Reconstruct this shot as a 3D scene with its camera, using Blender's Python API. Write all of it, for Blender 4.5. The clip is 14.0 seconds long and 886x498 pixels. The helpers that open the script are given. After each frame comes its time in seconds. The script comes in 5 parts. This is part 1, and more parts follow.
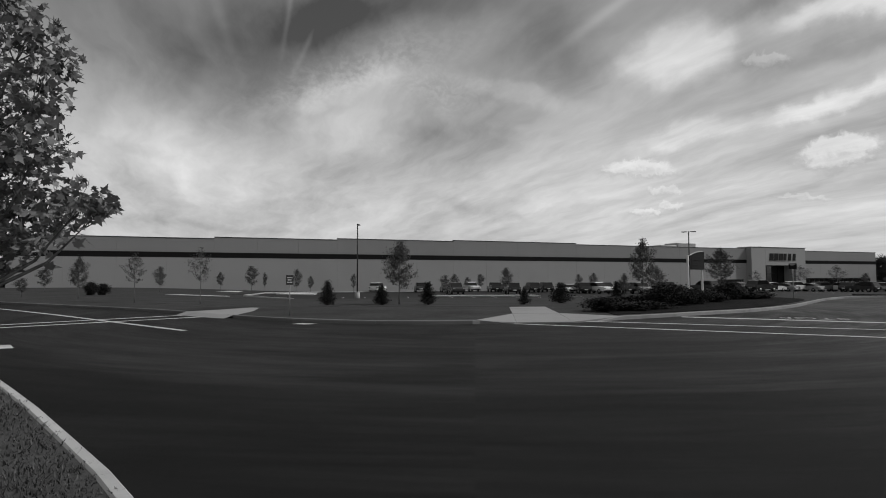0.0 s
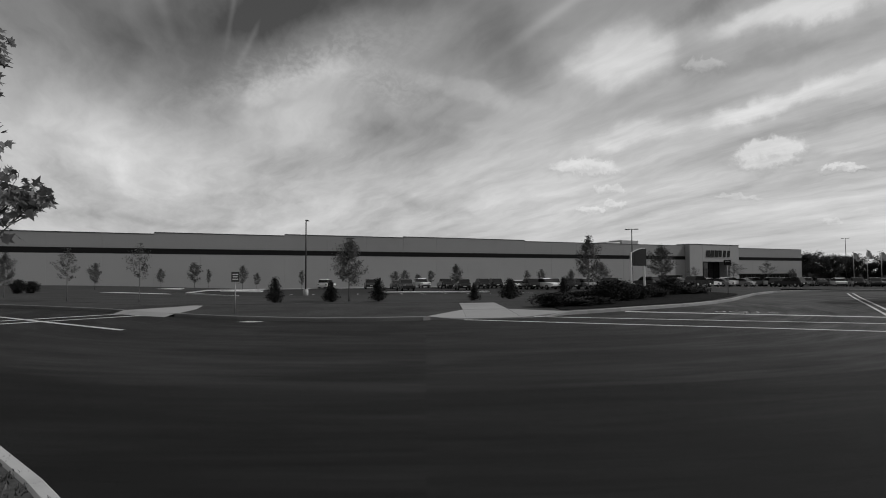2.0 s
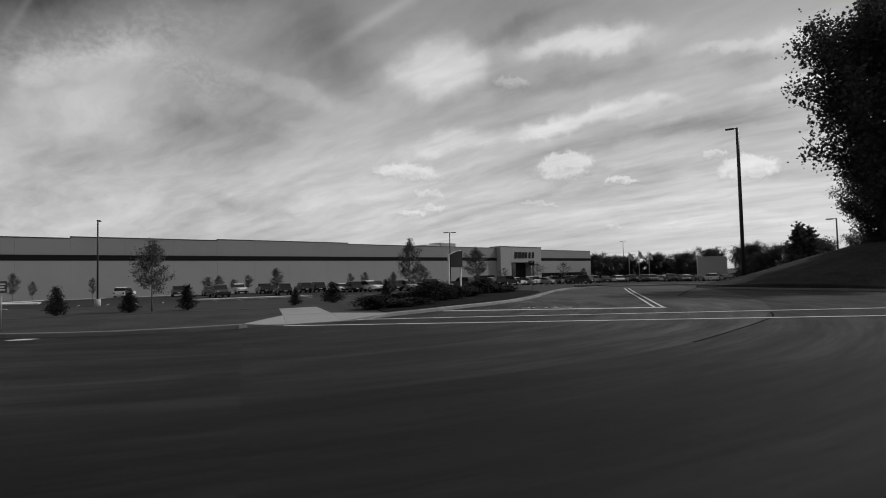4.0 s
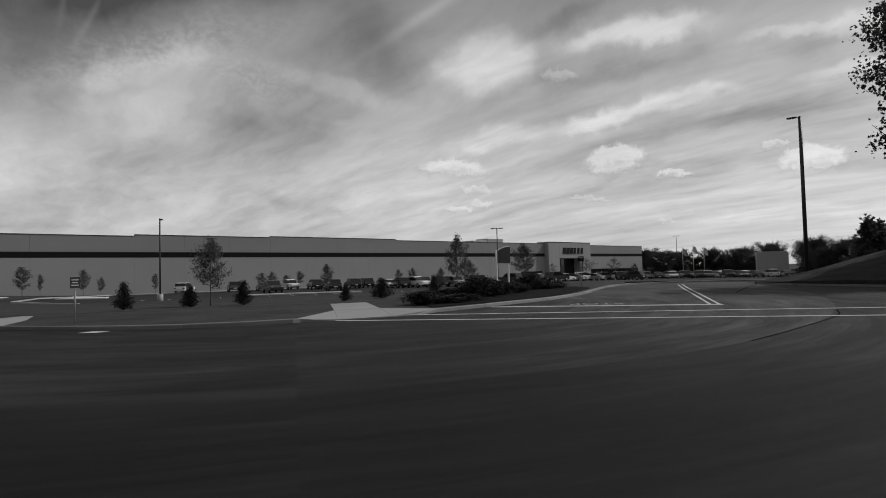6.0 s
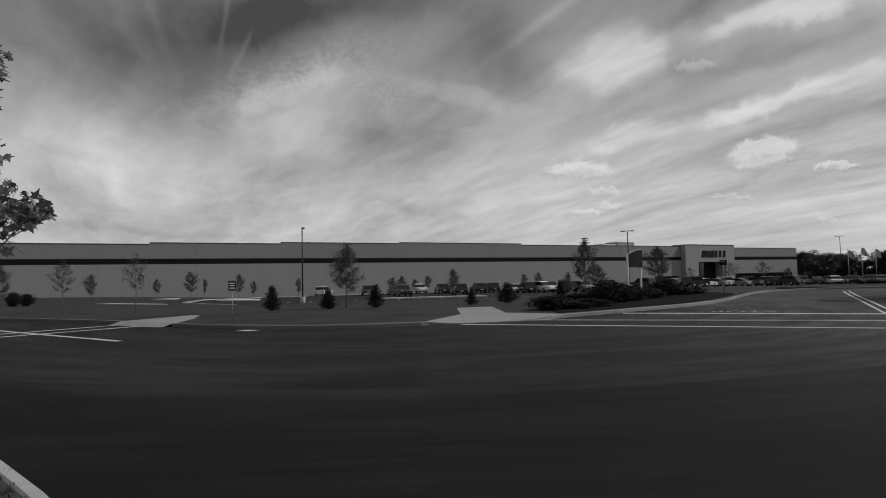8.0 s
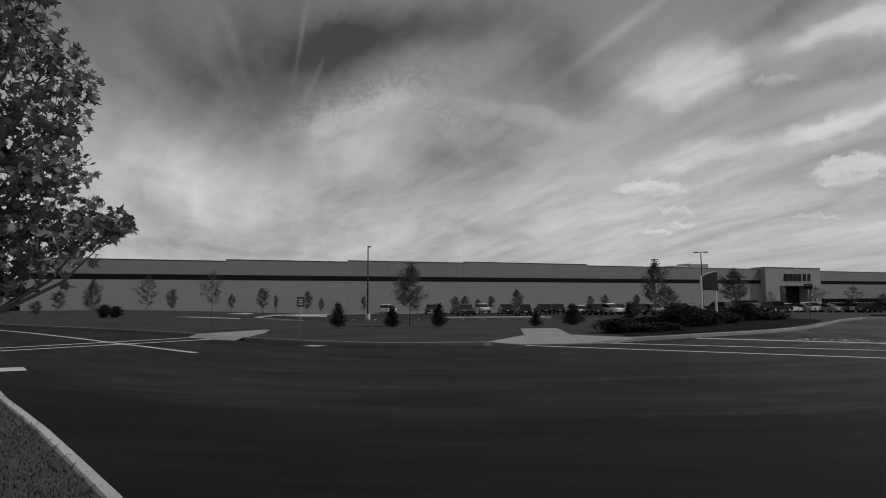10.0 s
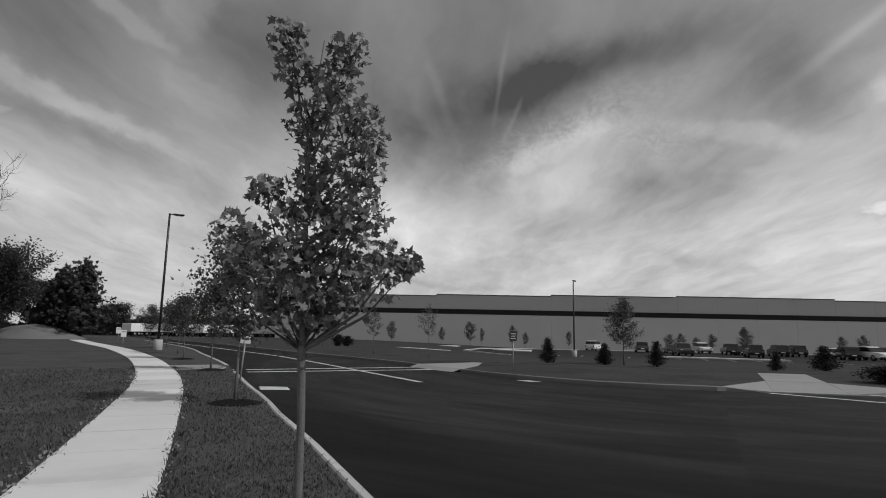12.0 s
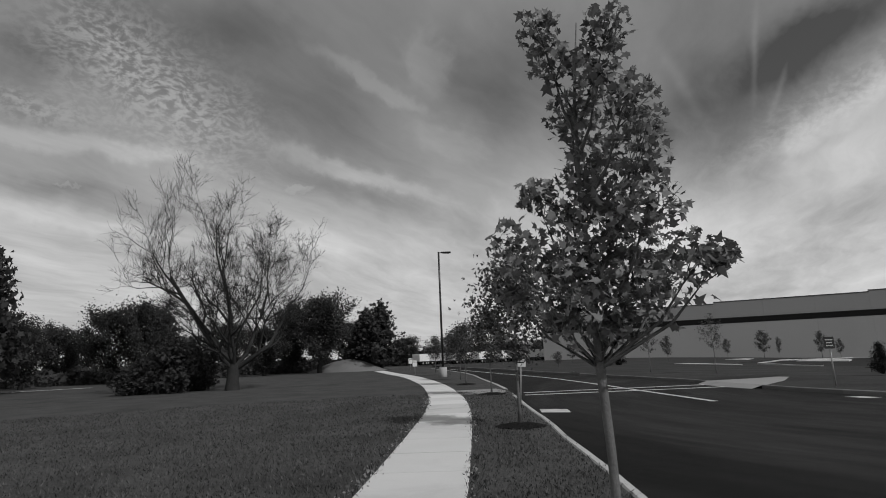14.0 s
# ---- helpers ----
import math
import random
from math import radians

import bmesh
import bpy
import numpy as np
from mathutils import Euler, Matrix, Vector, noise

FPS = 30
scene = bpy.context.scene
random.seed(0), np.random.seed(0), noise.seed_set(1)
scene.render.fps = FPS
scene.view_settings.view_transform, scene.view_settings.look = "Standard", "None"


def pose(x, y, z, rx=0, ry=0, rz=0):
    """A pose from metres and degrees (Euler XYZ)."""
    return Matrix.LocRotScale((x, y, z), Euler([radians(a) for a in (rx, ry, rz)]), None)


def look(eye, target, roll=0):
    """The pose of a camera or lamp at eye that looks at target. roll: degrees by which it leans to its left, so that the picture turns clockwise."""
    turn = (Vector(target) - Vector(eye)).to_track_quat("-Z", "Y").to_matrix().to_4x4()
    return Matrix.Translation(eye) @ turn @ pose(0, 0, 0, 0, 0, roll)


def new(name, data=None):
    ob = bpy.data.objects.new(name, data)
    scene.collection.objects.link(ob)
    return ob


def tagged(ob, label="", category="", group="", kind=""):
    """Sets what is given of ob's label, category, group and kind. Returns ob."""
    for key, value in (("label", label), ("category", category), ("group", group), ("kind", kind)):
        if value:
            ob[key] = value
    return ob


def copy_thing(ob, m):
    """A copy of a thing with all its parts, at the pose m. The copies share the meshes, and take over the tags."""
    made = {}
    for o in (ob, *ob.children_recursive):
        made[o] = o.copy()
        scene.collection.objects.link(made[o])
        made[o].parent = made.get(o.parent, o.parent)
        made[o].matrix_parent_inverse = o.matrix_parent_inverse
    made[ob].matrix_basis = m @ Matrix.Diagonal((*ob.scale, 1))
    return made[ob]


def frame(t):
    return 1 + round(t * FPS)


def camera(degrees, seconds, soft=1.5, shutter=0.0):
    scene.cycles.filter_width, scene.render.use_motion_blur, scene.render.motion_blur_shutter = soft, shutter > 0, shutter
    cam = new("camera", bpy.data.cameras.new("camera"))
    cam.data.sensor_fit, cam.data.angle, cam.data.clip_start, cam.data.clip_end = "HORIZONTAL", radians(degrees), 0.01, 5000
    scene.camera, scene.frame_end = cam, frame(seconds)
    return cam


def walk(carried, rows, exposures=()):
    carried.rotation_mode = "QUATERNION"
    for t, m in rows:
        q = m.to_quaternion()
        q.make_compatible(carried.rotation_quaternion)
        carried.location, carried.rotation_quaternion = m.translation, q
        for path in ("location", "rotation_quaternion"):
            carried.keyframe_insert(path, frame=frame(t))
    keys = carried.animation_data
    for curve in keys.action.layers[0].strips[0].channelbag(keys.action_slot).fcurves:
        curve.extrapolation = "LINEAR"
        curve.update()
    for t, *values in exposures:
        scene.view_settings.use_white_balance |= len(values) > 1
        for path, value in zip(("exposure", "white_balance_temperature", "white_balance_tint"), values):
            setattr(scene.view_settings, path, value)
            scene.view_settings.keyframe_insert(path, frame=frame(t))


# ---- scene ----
cam = camera(76.3, 14.0, 1.0)
PATH = [
    (0.0, pose(0.018, 0.004, 1.654, 92.893, 0.154, 3.309)),
    (0.5, pose(0.006, -0.002, 1.657, 92.647, -0.134, -1.475)),
    (1.0, pose(0.002, -0.002, 1.653, 92.100, 0.211, -1.944)),
    (1.5, pose(0.000, 0.000, 1.650, 92.183, 0.461, -1.796)),
    (2.0, pose(0.000, 0.003, 1.655, 92.511, 0.277, -1.742)),
    (2.5, pose(0.002, 0.007, 1.662, 92.670, 1.003, -1.268)),
    (3.0, pose(0.016, -0.001, 1.650, 93.068, 1.409, -1.611)),
    (3.5, pose(0.047, -0.008, 1.660, 91.934, 0.022, -11.639)),
    (3.7, pose(0.047, -0.008, 1.661, 92.707, 1.117, -16.739)),
    (4.1, pose(0.040, -0.030, 1.662, 92.500, 1.300, -19.600)),
    (4.9, pose(0.010, -0.060, 1.666, 92.300, 1.350, -17.000)),
    (6.0, pose(-0.012, -0.071, 1.667, 92.239, 1.378, -14.728)),
    (6.5, pose(-0.001, -0.066, 1.659, 91.719, 1.769, -13.952)),
    (7.0, pose(0.001, -0.042, 1.659, 92.805, 2.011, -8.085)),
    (7.5, pose(-0.007, -0.021, 1.654, 92.909, 2.190, -5.024)),
    (8.0, pose(-0.010, -0.021, 1.654, 93.016, 1.330, -2.056)),
    (8.2, pose(-0.010, -0.021, 1.654, 93.862, 0.708, -1.526)),
    (10.3, pose(-0.008, 0.066, 1.637, 95.417, 0.209, 7.676)),
    (10.5, pose(-0.067, 0.133, 1.643, 95.945, -0.964, 13.840)),
    (11.0, pose(-0.092, 0.192, 1.623, 93.222, 0.112, 25.862)),
    (11.5, pose(-0.251, 0.142, 1.650, 95.101, -2.319, 25.497)),
    (12.0, pose(-0.422, -0.011, 1.652, 98.464, -1.017, 24.496)),
    (12.5, pose(-0.558, -0.003, 1.641, 97.503, -4.301, 30.265)),
    (13.0, pose(-0.556, 0.009, 1.620, 97.686, -2.666, 35.226)),
    (13.5, pose(-0.621, 0.094, 1.613, 99.096, 0.407, 44.812)),
    (14.0, pose(-0.779, 0.205, 1.622, 100.844, 2.319, 50.857)),
]
walk(cam, PATH, ((0, 0.03), (0.5, -0.08), (3, -0.05), (6.5, -0.08), (8.2, -0.18), (10.5, -0.3), (11.5, -0.2), (12.0, 0.05), (12.5, 0.0), (14, 0.0)))

# ---- world, sun ----
SUN_AZ, SUN_EL = 84.0, 44.0


def bearing(az, el=0.0):
    a, e = radians(az), radians(el)
    return Vector((math.sin(a) * math.cos(e), math.cos(a) * math.cos(e), math.sin(e)))


class Graph:
    """Short way to write node trees."""

    def __init__(self, tree):
        self.tree = tree

    def node(self, kind, props=None, **inputs):
        n = self.tree.nodes.new(kind)
        p = props or {}
        if "operation" in p:
            n.operation = p["operation"]
        if "interpolation_type" in p:
            n.interpolation_type = p["interpolation_type"]
        if "sky_type" in p:
            n.sky_type, n.sun_disc, n.sun_elevation, n.sun_rotation = p["sky_type"], p["sun_disc"], p["sun_elevation"], p["sun_rotation"]
        for key, value in inputs.items():
            self.put(n.inputs[int(key[1:]) if key[0] == "i" and key[1:].isdigit() else key.replace("_", " ")], value)
        return n

    def put(self, socket, value):
        if isinstance(value, bpy.types.NodeSocket):
            self.tree.links.new(value, socket)
        else:
            socket.default_value = value

    def math(self, op, a, b=0.0, c=0.0):
        return self.node("ShaderNodeMath", {"operation": op}, i0=a, i1=b, i2=c).outputs[0]

    def vec(self, op, a, b=(0, 0, 0)):
        n = self.node("ShaderNodeVectorMath", {"operation": op}, i0=a, i1=b)
        return n.outputs["Value"] if op in ("DOT_PRODUCT", "LENGTH") else n.outputs[0]

    def noise(self, v, scale, detail=5.0, rough=0.55, distort=0.0):
        return self.node("ShaderNodeTexNoise", None, Vector=v, Scale=scale, Detail=detail, Roughness=rough, Distortion=distort).outputs[0]

    def band(self, v, lo, hi, a=0.0, b=1.0):
        n = self.node("ShaderNodeMapRange", {"interpolation_type": "SMOOTHSTEP"}, i0=v, i1=lo, i2=hi, i3=a, i4=b)
        return n.outputs[0]


world = bpy.data.worlds.new("World")
scene.world = world
world.use_nodes = True
world.node_tree.nodes.clear()
g = Graph(world.node_tree)
ray = g.node("ShaderNodeTexCoord").outputs["Generated"]
sky = g.node("ShaderNodeTexSky", {"sky_type": "NISHITA", "sun_disc": False, "sun_elevation": radians(SUN_EL), "sun_rotation": radians(SUN_AZ)})
blue = g.math("MULTIPLY", g.node("ShaderNodeRGBToBW", None, Color=sky.outputs[0]).outputs[0], 0.10)
parts3 = g.node("ShaderNodeSeparateXYZ", None, Vector=ray)
up = g.math("MAXIMUM", parts3.outputs[2], 0.0)
flat = g.math("ADD", up, 0.13)
deck = g.node("ShaderNodeCombineXYZ", None, X=g.math("DIVIDE", parts3.outputs[0], flat), Y=g.math("DIVIDE", parts3.outputs[1], flat), Z=0.0).outputs[0]


def stir(v, scale, detail, amount):
    """The vector pushed about by a noise."""
    n = g.node("ShaderNodeTexNoise", None, Vector=v, Scale=scale, Detail=detail, Roughness=0.6).outputs["Color"]
    return g.vec("ADD", v, g.vec("MULTIPLY", g.vec("SUBTRACT", n, (0.5, 0.5, 0.5)), amount))


# high cloud is combed along one wind, which runs to the horizon at this bearing
WIND = bearing(-25.0)
combed = stir(deck, 0.8, 4.0, (0.55, 0.55, 0.0))
combed = g.node("ShaderNodeCombineXYZ", None, X=g.math("MULTIPLY", g.vec("DOT_PRODUCT", combed, tuple(WIND)), 0.32),
                Y=g.vec("DOT_PRODUCT", combed, (WIND.y, -WIND.x, 0.0)), Z=0.0).outputs[0]
veil = g.noise(combed, 1.5, 6.0, 0.52)
fibre = g.noise(combed, 5.5, 8.0, 0.62)
ripple = g.node("ShaderNodeTexNoise", None, Vector=g.vec("MULTIPLY", stir(ray, 9.0, 3.0, (0.05, 0.05, 0.05)), (1.0, 1.0, 1.7)), Scale=88.0, Detail=3.0, Roughness=0.55).outputs[0]
# bearing, height, half length, half height, slope, amount: clear gaps, bright streaks, heaps, rippled fields
GAPS = (
    (-27.0, 19.1, 7.1, 5.3, -14, -0.2), (-32.5, 18.3, 4.1, 1.4, -36, -0.08), (-15.1, 23.4, 7.5, 2.9, 10, -0.18), (-5.5, 26.4, 11.5, 1.9, 9, -0.16),
    (8.4, 22.2, 3.1, 5.3, 46, -0.16), (-3.5, 14.2, 3.9, 1.2, 0, -0.13), (-0.2, 6.8, 3.4, 0.7, -13, -0.13), (3.8, 5.8, 1.3, 0.3, -12, -0.08),
    (-32.9, 11.4, 2.7, 0.4, -16, -0.06), (-18.4, 7.7, 3.0, 0.3, -3, -0.06), (-26.5, 4.8, 11.2, 0.4, -1, -0.12), (35.6, 18.4, 8.0, 1.0, 4, -0.16),
    (43.5, 13.1, 8.1, 0.8, 5, -0.2), (37.6, 6.6, 11.6, 1.4, 0, -0.13))
FAR_GAPS = (
    (49.2, 18.5, 3.7, 1.0, 2, -0.16), (25.3, 19.5, 1.6, 3.7, 15, -0.05), (27.7, 23.3, 4.4, 0.7, 13, -0.12), (39.6, 9.3, 9.3, 0.7, 3, -0.12),
    (-88.7, 25.4, 2.9, 2.6, 4, -0.12), (-63.3, 24.9, 5.7, 3.8, -28, -0.09), (-70.9, 31.3, 5.2, 2.4, -2, -0.1), (-23.7, 24.4, 7.4, 7.2, -14, -0.08),
    (-87.8, 15.4, 4.9, 0.7, 4, -0.1), (-58.1, 16.2, 6.7, 1.2, -17, -0.12), (-41.0, 27.0, 9.0, 6.5, -5, -0.15), (-72.1, 18.5, 4.5, 0.6, -12, -0.06),
    (-53.6, 9.3, 3.4, 0.7, -2, -0.06), (-20.2, 17.3, 2.6, 2.5, 22, -0.05))
STREAKS = (
    (-10.8, 17.6, 10.2, 3.1, 8, 0.05), (-12.5, 14.1, 6.4, 2.7, 2, 0.07), (20.0, 20.3, 5.1, 3.0, 8, 0.36), (34.4, 21.5, 6.0, 1.2, 1, 0.42),
    (31.0, 14.2, 4.0, 1.0, 16, 0.3), (38.1, 15.4, 4.6, 0.9, 4, 0.26), (20.2, 13.0, 5.0, 1.3, 7, 0.22), (4.7, 17.9, 5.5, 1.2, -12, 0.12),
    (-24.2, 9.1, 11.7, 2.6, 3, 0.05), (52.2, 15.8, 4.1, 0.7, 1, 0.2), (47.2, 19.6, 4.6, 0.5, 0, 0.12), (52.4, 19.2, 3.0, 1.1, 1, 0.2),
    (27.4, 13.6, 4.8, 0.8, 10, 0.14), (44.5, 4.3, 10.7, 0.8, 1, 0.1))
FAR_STREAKS = (
    (-84.0, 19.0, 10.5, 1.0, 0, 0.14), (-59.8, 18.7, 11.0, 1.0, -18, 0.15), (-51.1, 29.2, 2.4, 3.6, 22, 0.08), (-57.3, 27.2, 6.9, 0.9, -25, 0.08),
    (-49.6, 21.6, 5.1, 1.6, -27, 0.07), (-83.6, 13.1, 9.1, 1.0, -4, 0.1), (-69.3, 12.2, 13.0, 1.4, -3, 0.07), (-31.3, 11.7, 7.7, 3.3, 4, 0.04),
     (-13.6, 18.2, 7.4, 1.2, 16, 0.1))
HEAPS = (
    (32.1, 10.5, 2.7, 1.3, 4, 0.34), (16.1, 10.4, 3.0, 0.8, -4, 0.26), (16.5, 6.3, 1.4, 0.4, 0, 0.2), (18.3, 8.1, 1.6, 0.4, -7, 0.16),
    (37.3, 8.6, 1.5, 0.3, -3, 0.2), (29.5, 6.8, 1.9, 0.3, -3, 0.12), (19.0, 6.6, 1.1, 0.3, -4, 0.14), (48.4, 9.0, 2.5, 1.0, 0, 0.34),
    (45.7, 10.3, 1.1, 0.4, -3, 0.2), (36.9, 8.5, 1.5, 0.3, -1, 0.12), (27.0, 18.7, 1.6, 0.6, -10, 0.14), (36.5, 4.3, 0.7, 0.2, -5, 0.1),
    (-65.0, 17.0, 1.4, 0.5, 2, 0.08), (-85.0, 15.7, 0.9, 0.2, 4, 0.06))
RIPPLED = (
    (-11.9, 20.2, 9.0, 1.7, 19, 0.5), (-2.8, 18.3, 4.4, 1.8, -10, 0.35), (-83.3, 27.2, 3.5, 4.7, 56, 1.1), (-75.9, 23.7, 5.9, 3.8, -36, 1.1),
    (-88.7, 21.4, 3.6, 1.1, -5, 0.8))
TRAILS = ((-18.8, 24.8, 3.6, 0.25, 80, 0.06), (14.0, 25.0, 6.0, 0.5, 30, 0.1), (-17.0, 22.5, 3.4, 0.25, 66, 0.05), (-25.5, 24.0, 4.0, 0.5, 112, 0.04))
bent = stir(stir(ray, 4.0, 4.0, (0.09, 0.09, 0.05)), 16.0, 6.0, (0.065, 0.065, 0.035))
curl = stir(stir(ray, 24.0, 2.0, (0.025, 0.025, 0.018)), 80.0, 5.0, (0.034, 0.034, 0.026))


def lobe(v, az, el, long, tall, tilt):
    """How far a direction lies within a soft oval of the sky."""
    c = bearing(az, el)
    side = Vector((math.cos(radians(az)), -math.sin(radians(az)), 0))
    top = side.cross(c)
    e1 = side * math.cos(radians(tilt)) + top * math.sin(radians(tilt))
    e2 = top * math.cos(radians(tilt)) - side * math.sin(radians(tilt))
    a = g.vec("DOT_PRODUCT", v, tuple(e1 / math.sin(radians(long))))
    b = g.vec("DOT_PRODUCT", v, tuple(e2 / math.sin(radians(tall))))
    d = g.math("MULTIPLY_ADD", b, b, g.math("MULTIPLY", a, a))
    ahead = g.math("GREATER_THAN", g.vec("DOT_PRODUCT", v, tuple(c)), 0.0)
    return g.math("MULTIPLY", g.math("EXPONENT", g.math("MULTIPLY", d, -1.0)), ahead)


def gathered(v, rows, crisp=False):
    total = 0.0
    for az, el, long, tall, tilt, amount in rows:
        mass = lobe(v, az, el, long, tall, tilt)
        if crisp:
            mass = g.math("MULTIPLY_ADD", g.band(mass, 0.2, 0.8), 0.6, g.math("MULTIPLY", mass, 0.4))
        total = g.math("MULTIPLY_ADD", mass, amount, total)
    return total


weave = g.math("MULTIPLY_ADD", g.math("SUBTRACT", veil, 0.5), 1.5, g.math("MULTIPLY_ADD", g.math("SUBTRACT", fibre, 0.5), g.band(up, 0.1, 0.45, 0.75, 0.4), 1.0))
thin = g.band(up, 0.08, 0.5, 0.47, 0.22)
thin = g.math("ADD", thin, g.band(g.vec("DOT_PRODUCT", ray, tuple(bearing(60))), 0.35, 1.0, 0.0, 0.05))
thin = g.math("SUBTRACT", thin, g.band(g.vec("DOT_PRODUCT", ray, tuple(bearing(-85))), 0.5, 1.0, 0.0, 0.05))
calm = g.band(up, 0.0, 0.14, 0.5, 1.15)
glow = g.math("MULTIPLY", thin, g.math("MULTIPLY_ADD", g.math("SUBTRACT", weave, 1.0), calm, 1.0))
tuft = g.math("MAXIMUM", g.math("MULTIPLY_ADD", g.math("SUBTRACT", weave, 1.0), 1.3, 1.0), 0.0)
glow = g.math("ADD", glow, g.math("MULTIPLY", gathered(bent, STREAKS, True), tuft))
glow = g.math("ADD", glow, g.math("MULTIPLY", gathered(bent, FAR_STREAKS, True), tuft))
glow = g.math("MULTIPLY_ADD", gathered(bent, GAPS), 0.78, glow)
glow = g.math("MULTIPLY_ADD", gathered(bent, FAR_GAPS), 0.85, glow)
glow = g.math("ADD", glow, gathered(stir(ray, 6.0, 2.0, (0.012, 0.012, 0.012)), TRAILS))
cells = g.band(ripple, 0.36, 0.66, -0.04, 0.15)
glow = g.math("MULTIPLY_ADD", g.math("MULTIPLY", cells, gathered(bent, RIPPLED)), 0.8, glow)
for az, el, long, tall, tilt, amount in HEAPS:
    glow = g.math("MULTIPLY_ADD", g.band(lobe(curl, az, el, long * 1.1, tall * 1.1, tilt), 0.3, 0.62), amount * 0.8, glow)
    glow = g.math("MULTIPLY_ADD", lobe(curl, az, el - tall * 0.6, long * 0.9, tall * 0.5, tilt), amount * -0.7, glow)
glow = g.math("ADD", g.math("MULTIPLY", g.math("MAXIMUM", glow, 0.03), 0.92), g.math("MULTIPLY", blue, 0.22))
below = g.math("GREATER_THAN", parts3.outputs[2], -0.02)
glow = g.math("MULTIPLY", glow, g.math("MULTIPLY_ADD", below, 0.9, 0.1))
back = g.node("ShaderNodeBackground", None, Color=g.node("ShaderNodeCombineColor", None, i0=glow, i1=glow, i2=glow).outputs[0], Strength=1.0)
g.node("ShaderNodeOutputWorld", None, Surface=back.outputs[0])
world.cycles.sampling_method = "MANUAL"
world.cycles.sample_map_resolution = 512

sun = new("sun", bpy.data.lights.new("sun", "SUN"))
sun.data.energy, sun.data.angle = 2.3, radians(0.6)
sun.matrix_world = look(bearing(SUN_AZ, SUN_EL) * 200, (0, 0, 0))

# ---- materials: a place seen in black and white ----


def material(name, value, spread=0.25, coarse=1.5, grain=40.0, rough=0.85, bump=0.3, metal=0.0, stain=0.0, per=None, spec=0.3, leaf=False, deep=0.01, sweep=0.0, paved=0.0):
    m = bpy.data.materials.new(name)
    m.use_nodes = True
    m.node_tree.nodes.clear()
    k = Graph(m.node_tree)
    co = k.node("ShaderNodeTexCoord").outputs["Object"]
    pos = k.node("ShaderNodeNewGeometry")
    n1 = k.noise(pos.outputs["Position"], coarse, 5.0)
    n2 = k.noise(pos.outputs["Position"], grain, 4.0, 0.65)
    f = k.math("MULTIPLY_ADD", k.math("SUBTRACT", n1, 0.5), 2.2 * spread, 1.0)
    f = k.math("MULTIPLY", f, k.math("MULTIPLY_ADD", k.math("SUBTRACT", n2, 0.5), 2.4 * spread, 1.0))
    if stain:
        s = k.band(k.noise(pos.outputs["Position"], coarse * 0.35, 6.0, 0.6, 0.8), 0.5, 0.68)
        f = k.math("MULTIPLY", f, k.math("MULTIPLY_ADD", s, -stain, 1.0))
    if sweep:
        # marks swept round by turning wheels, and broad tyre lanes
        xyz = k.node("ShaderNodeSeparateXYZ", None, Vector=pos.outputs["Position"])
        dx, dy = xyz.outputs[0], k.math("SUBTRACT", xyz.outputs[1], 31.0)
        rho = k.math("SQRT", k.math("MULTIPLY_ADD", dx, dx, k.math("MULTIPLY", dy, dy)))
        arc = k.math("ARCTAN2", dx, dy)
        for off, fine, part_of in ((0.0, 0.75, 1.0), (40.0, 2.6, 0.6), (80.0, 9.0, 0.3)):
            lane = k.node("ShaderNodeCombineXYZ", None, X=k.math("MULTIPLY_ADD", rho, fine, off), Y=k.math("MULTIPLY", arc, 2.6 + fine * 0.6), Z=0.0).outputs[0]
            n = k.noise(lane, 1.0, 5.0, 0.6, 0.9)
            f = k.math("MULTIPLY", f, k.math("MULTIPLY_ADD", k.band(n, 0.3, 0.7), sweep * part_of, 1.0 - sweep * part_of * 0.5))
    if paved:
        # newer, darker paving on the near side of a curved seam; paler towards the driveway
        bow = k.math("MULTIPLY_ADD", k.math("LESS_THAN", dx, 0.0), 0.0115, 0.0225)
        seam = k.math("MULTIPLY_ADD", k.math("MULTIPLY", dx, dx), bow, 8.1)
        off = k.math("SUBTRACT", xyz.outputs[1], seam)
        soft = k.band(dx, -3.0, 4.0, 0.55, 0.05)
        off = k.math("DIVIDE", k.math("ADD", off, k.math("MULTIPLY", k.math("SUBTRACT", k.noise(pos.outputs["Position"], 0.8, 5.0), 0.5), k.math("MULTIPLY_ADD", soft, 1.6, 0.1))), soft)
        f = k.math("MULTIPLY", f, k.band(off, -1.0, 1.0, paved, 1.0))
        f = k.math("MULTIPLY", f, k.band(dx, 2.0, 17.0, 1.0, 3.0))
    if per == "island":
        f = k.math("MULTIPLY", f, k.math("MULTIPLY_ADD", pos.outputs["Random Per Island"], 1.1, 0.45))
    if per == "soft":
        f = k.math("MULTIPLY", f, k.math("MULTIPLY_ADD", pos.outputs["Random Per Island"], 0.6, 0.7))
    if per == "object":
        f = k.math("MULTIPLY", f, k.math("MULTIPLY_ADD", k.node("ShaderNodeObjectInfo").outputs["Random"], 0.24, 0.88))
    v = k.math("MAXIMUM", k.math("MULTIPLY", f, value), 0.002)
    col = k.node("ShaderNodeCombineColor", None, i0=v, i1=v, i2=v).outputs[0]
    nor = k.node("ShaderNodeBump", None, Strength=bump, Distance=deep, Height=k.math("MULTIPLY_ADD", n1, 0.4, n2)).outputs[0]
    b = k.node("ShaderNodeBsdfPrincipled", None, Base_Color=col, Roughness=rough, Metallic=metal, Normal=nor)
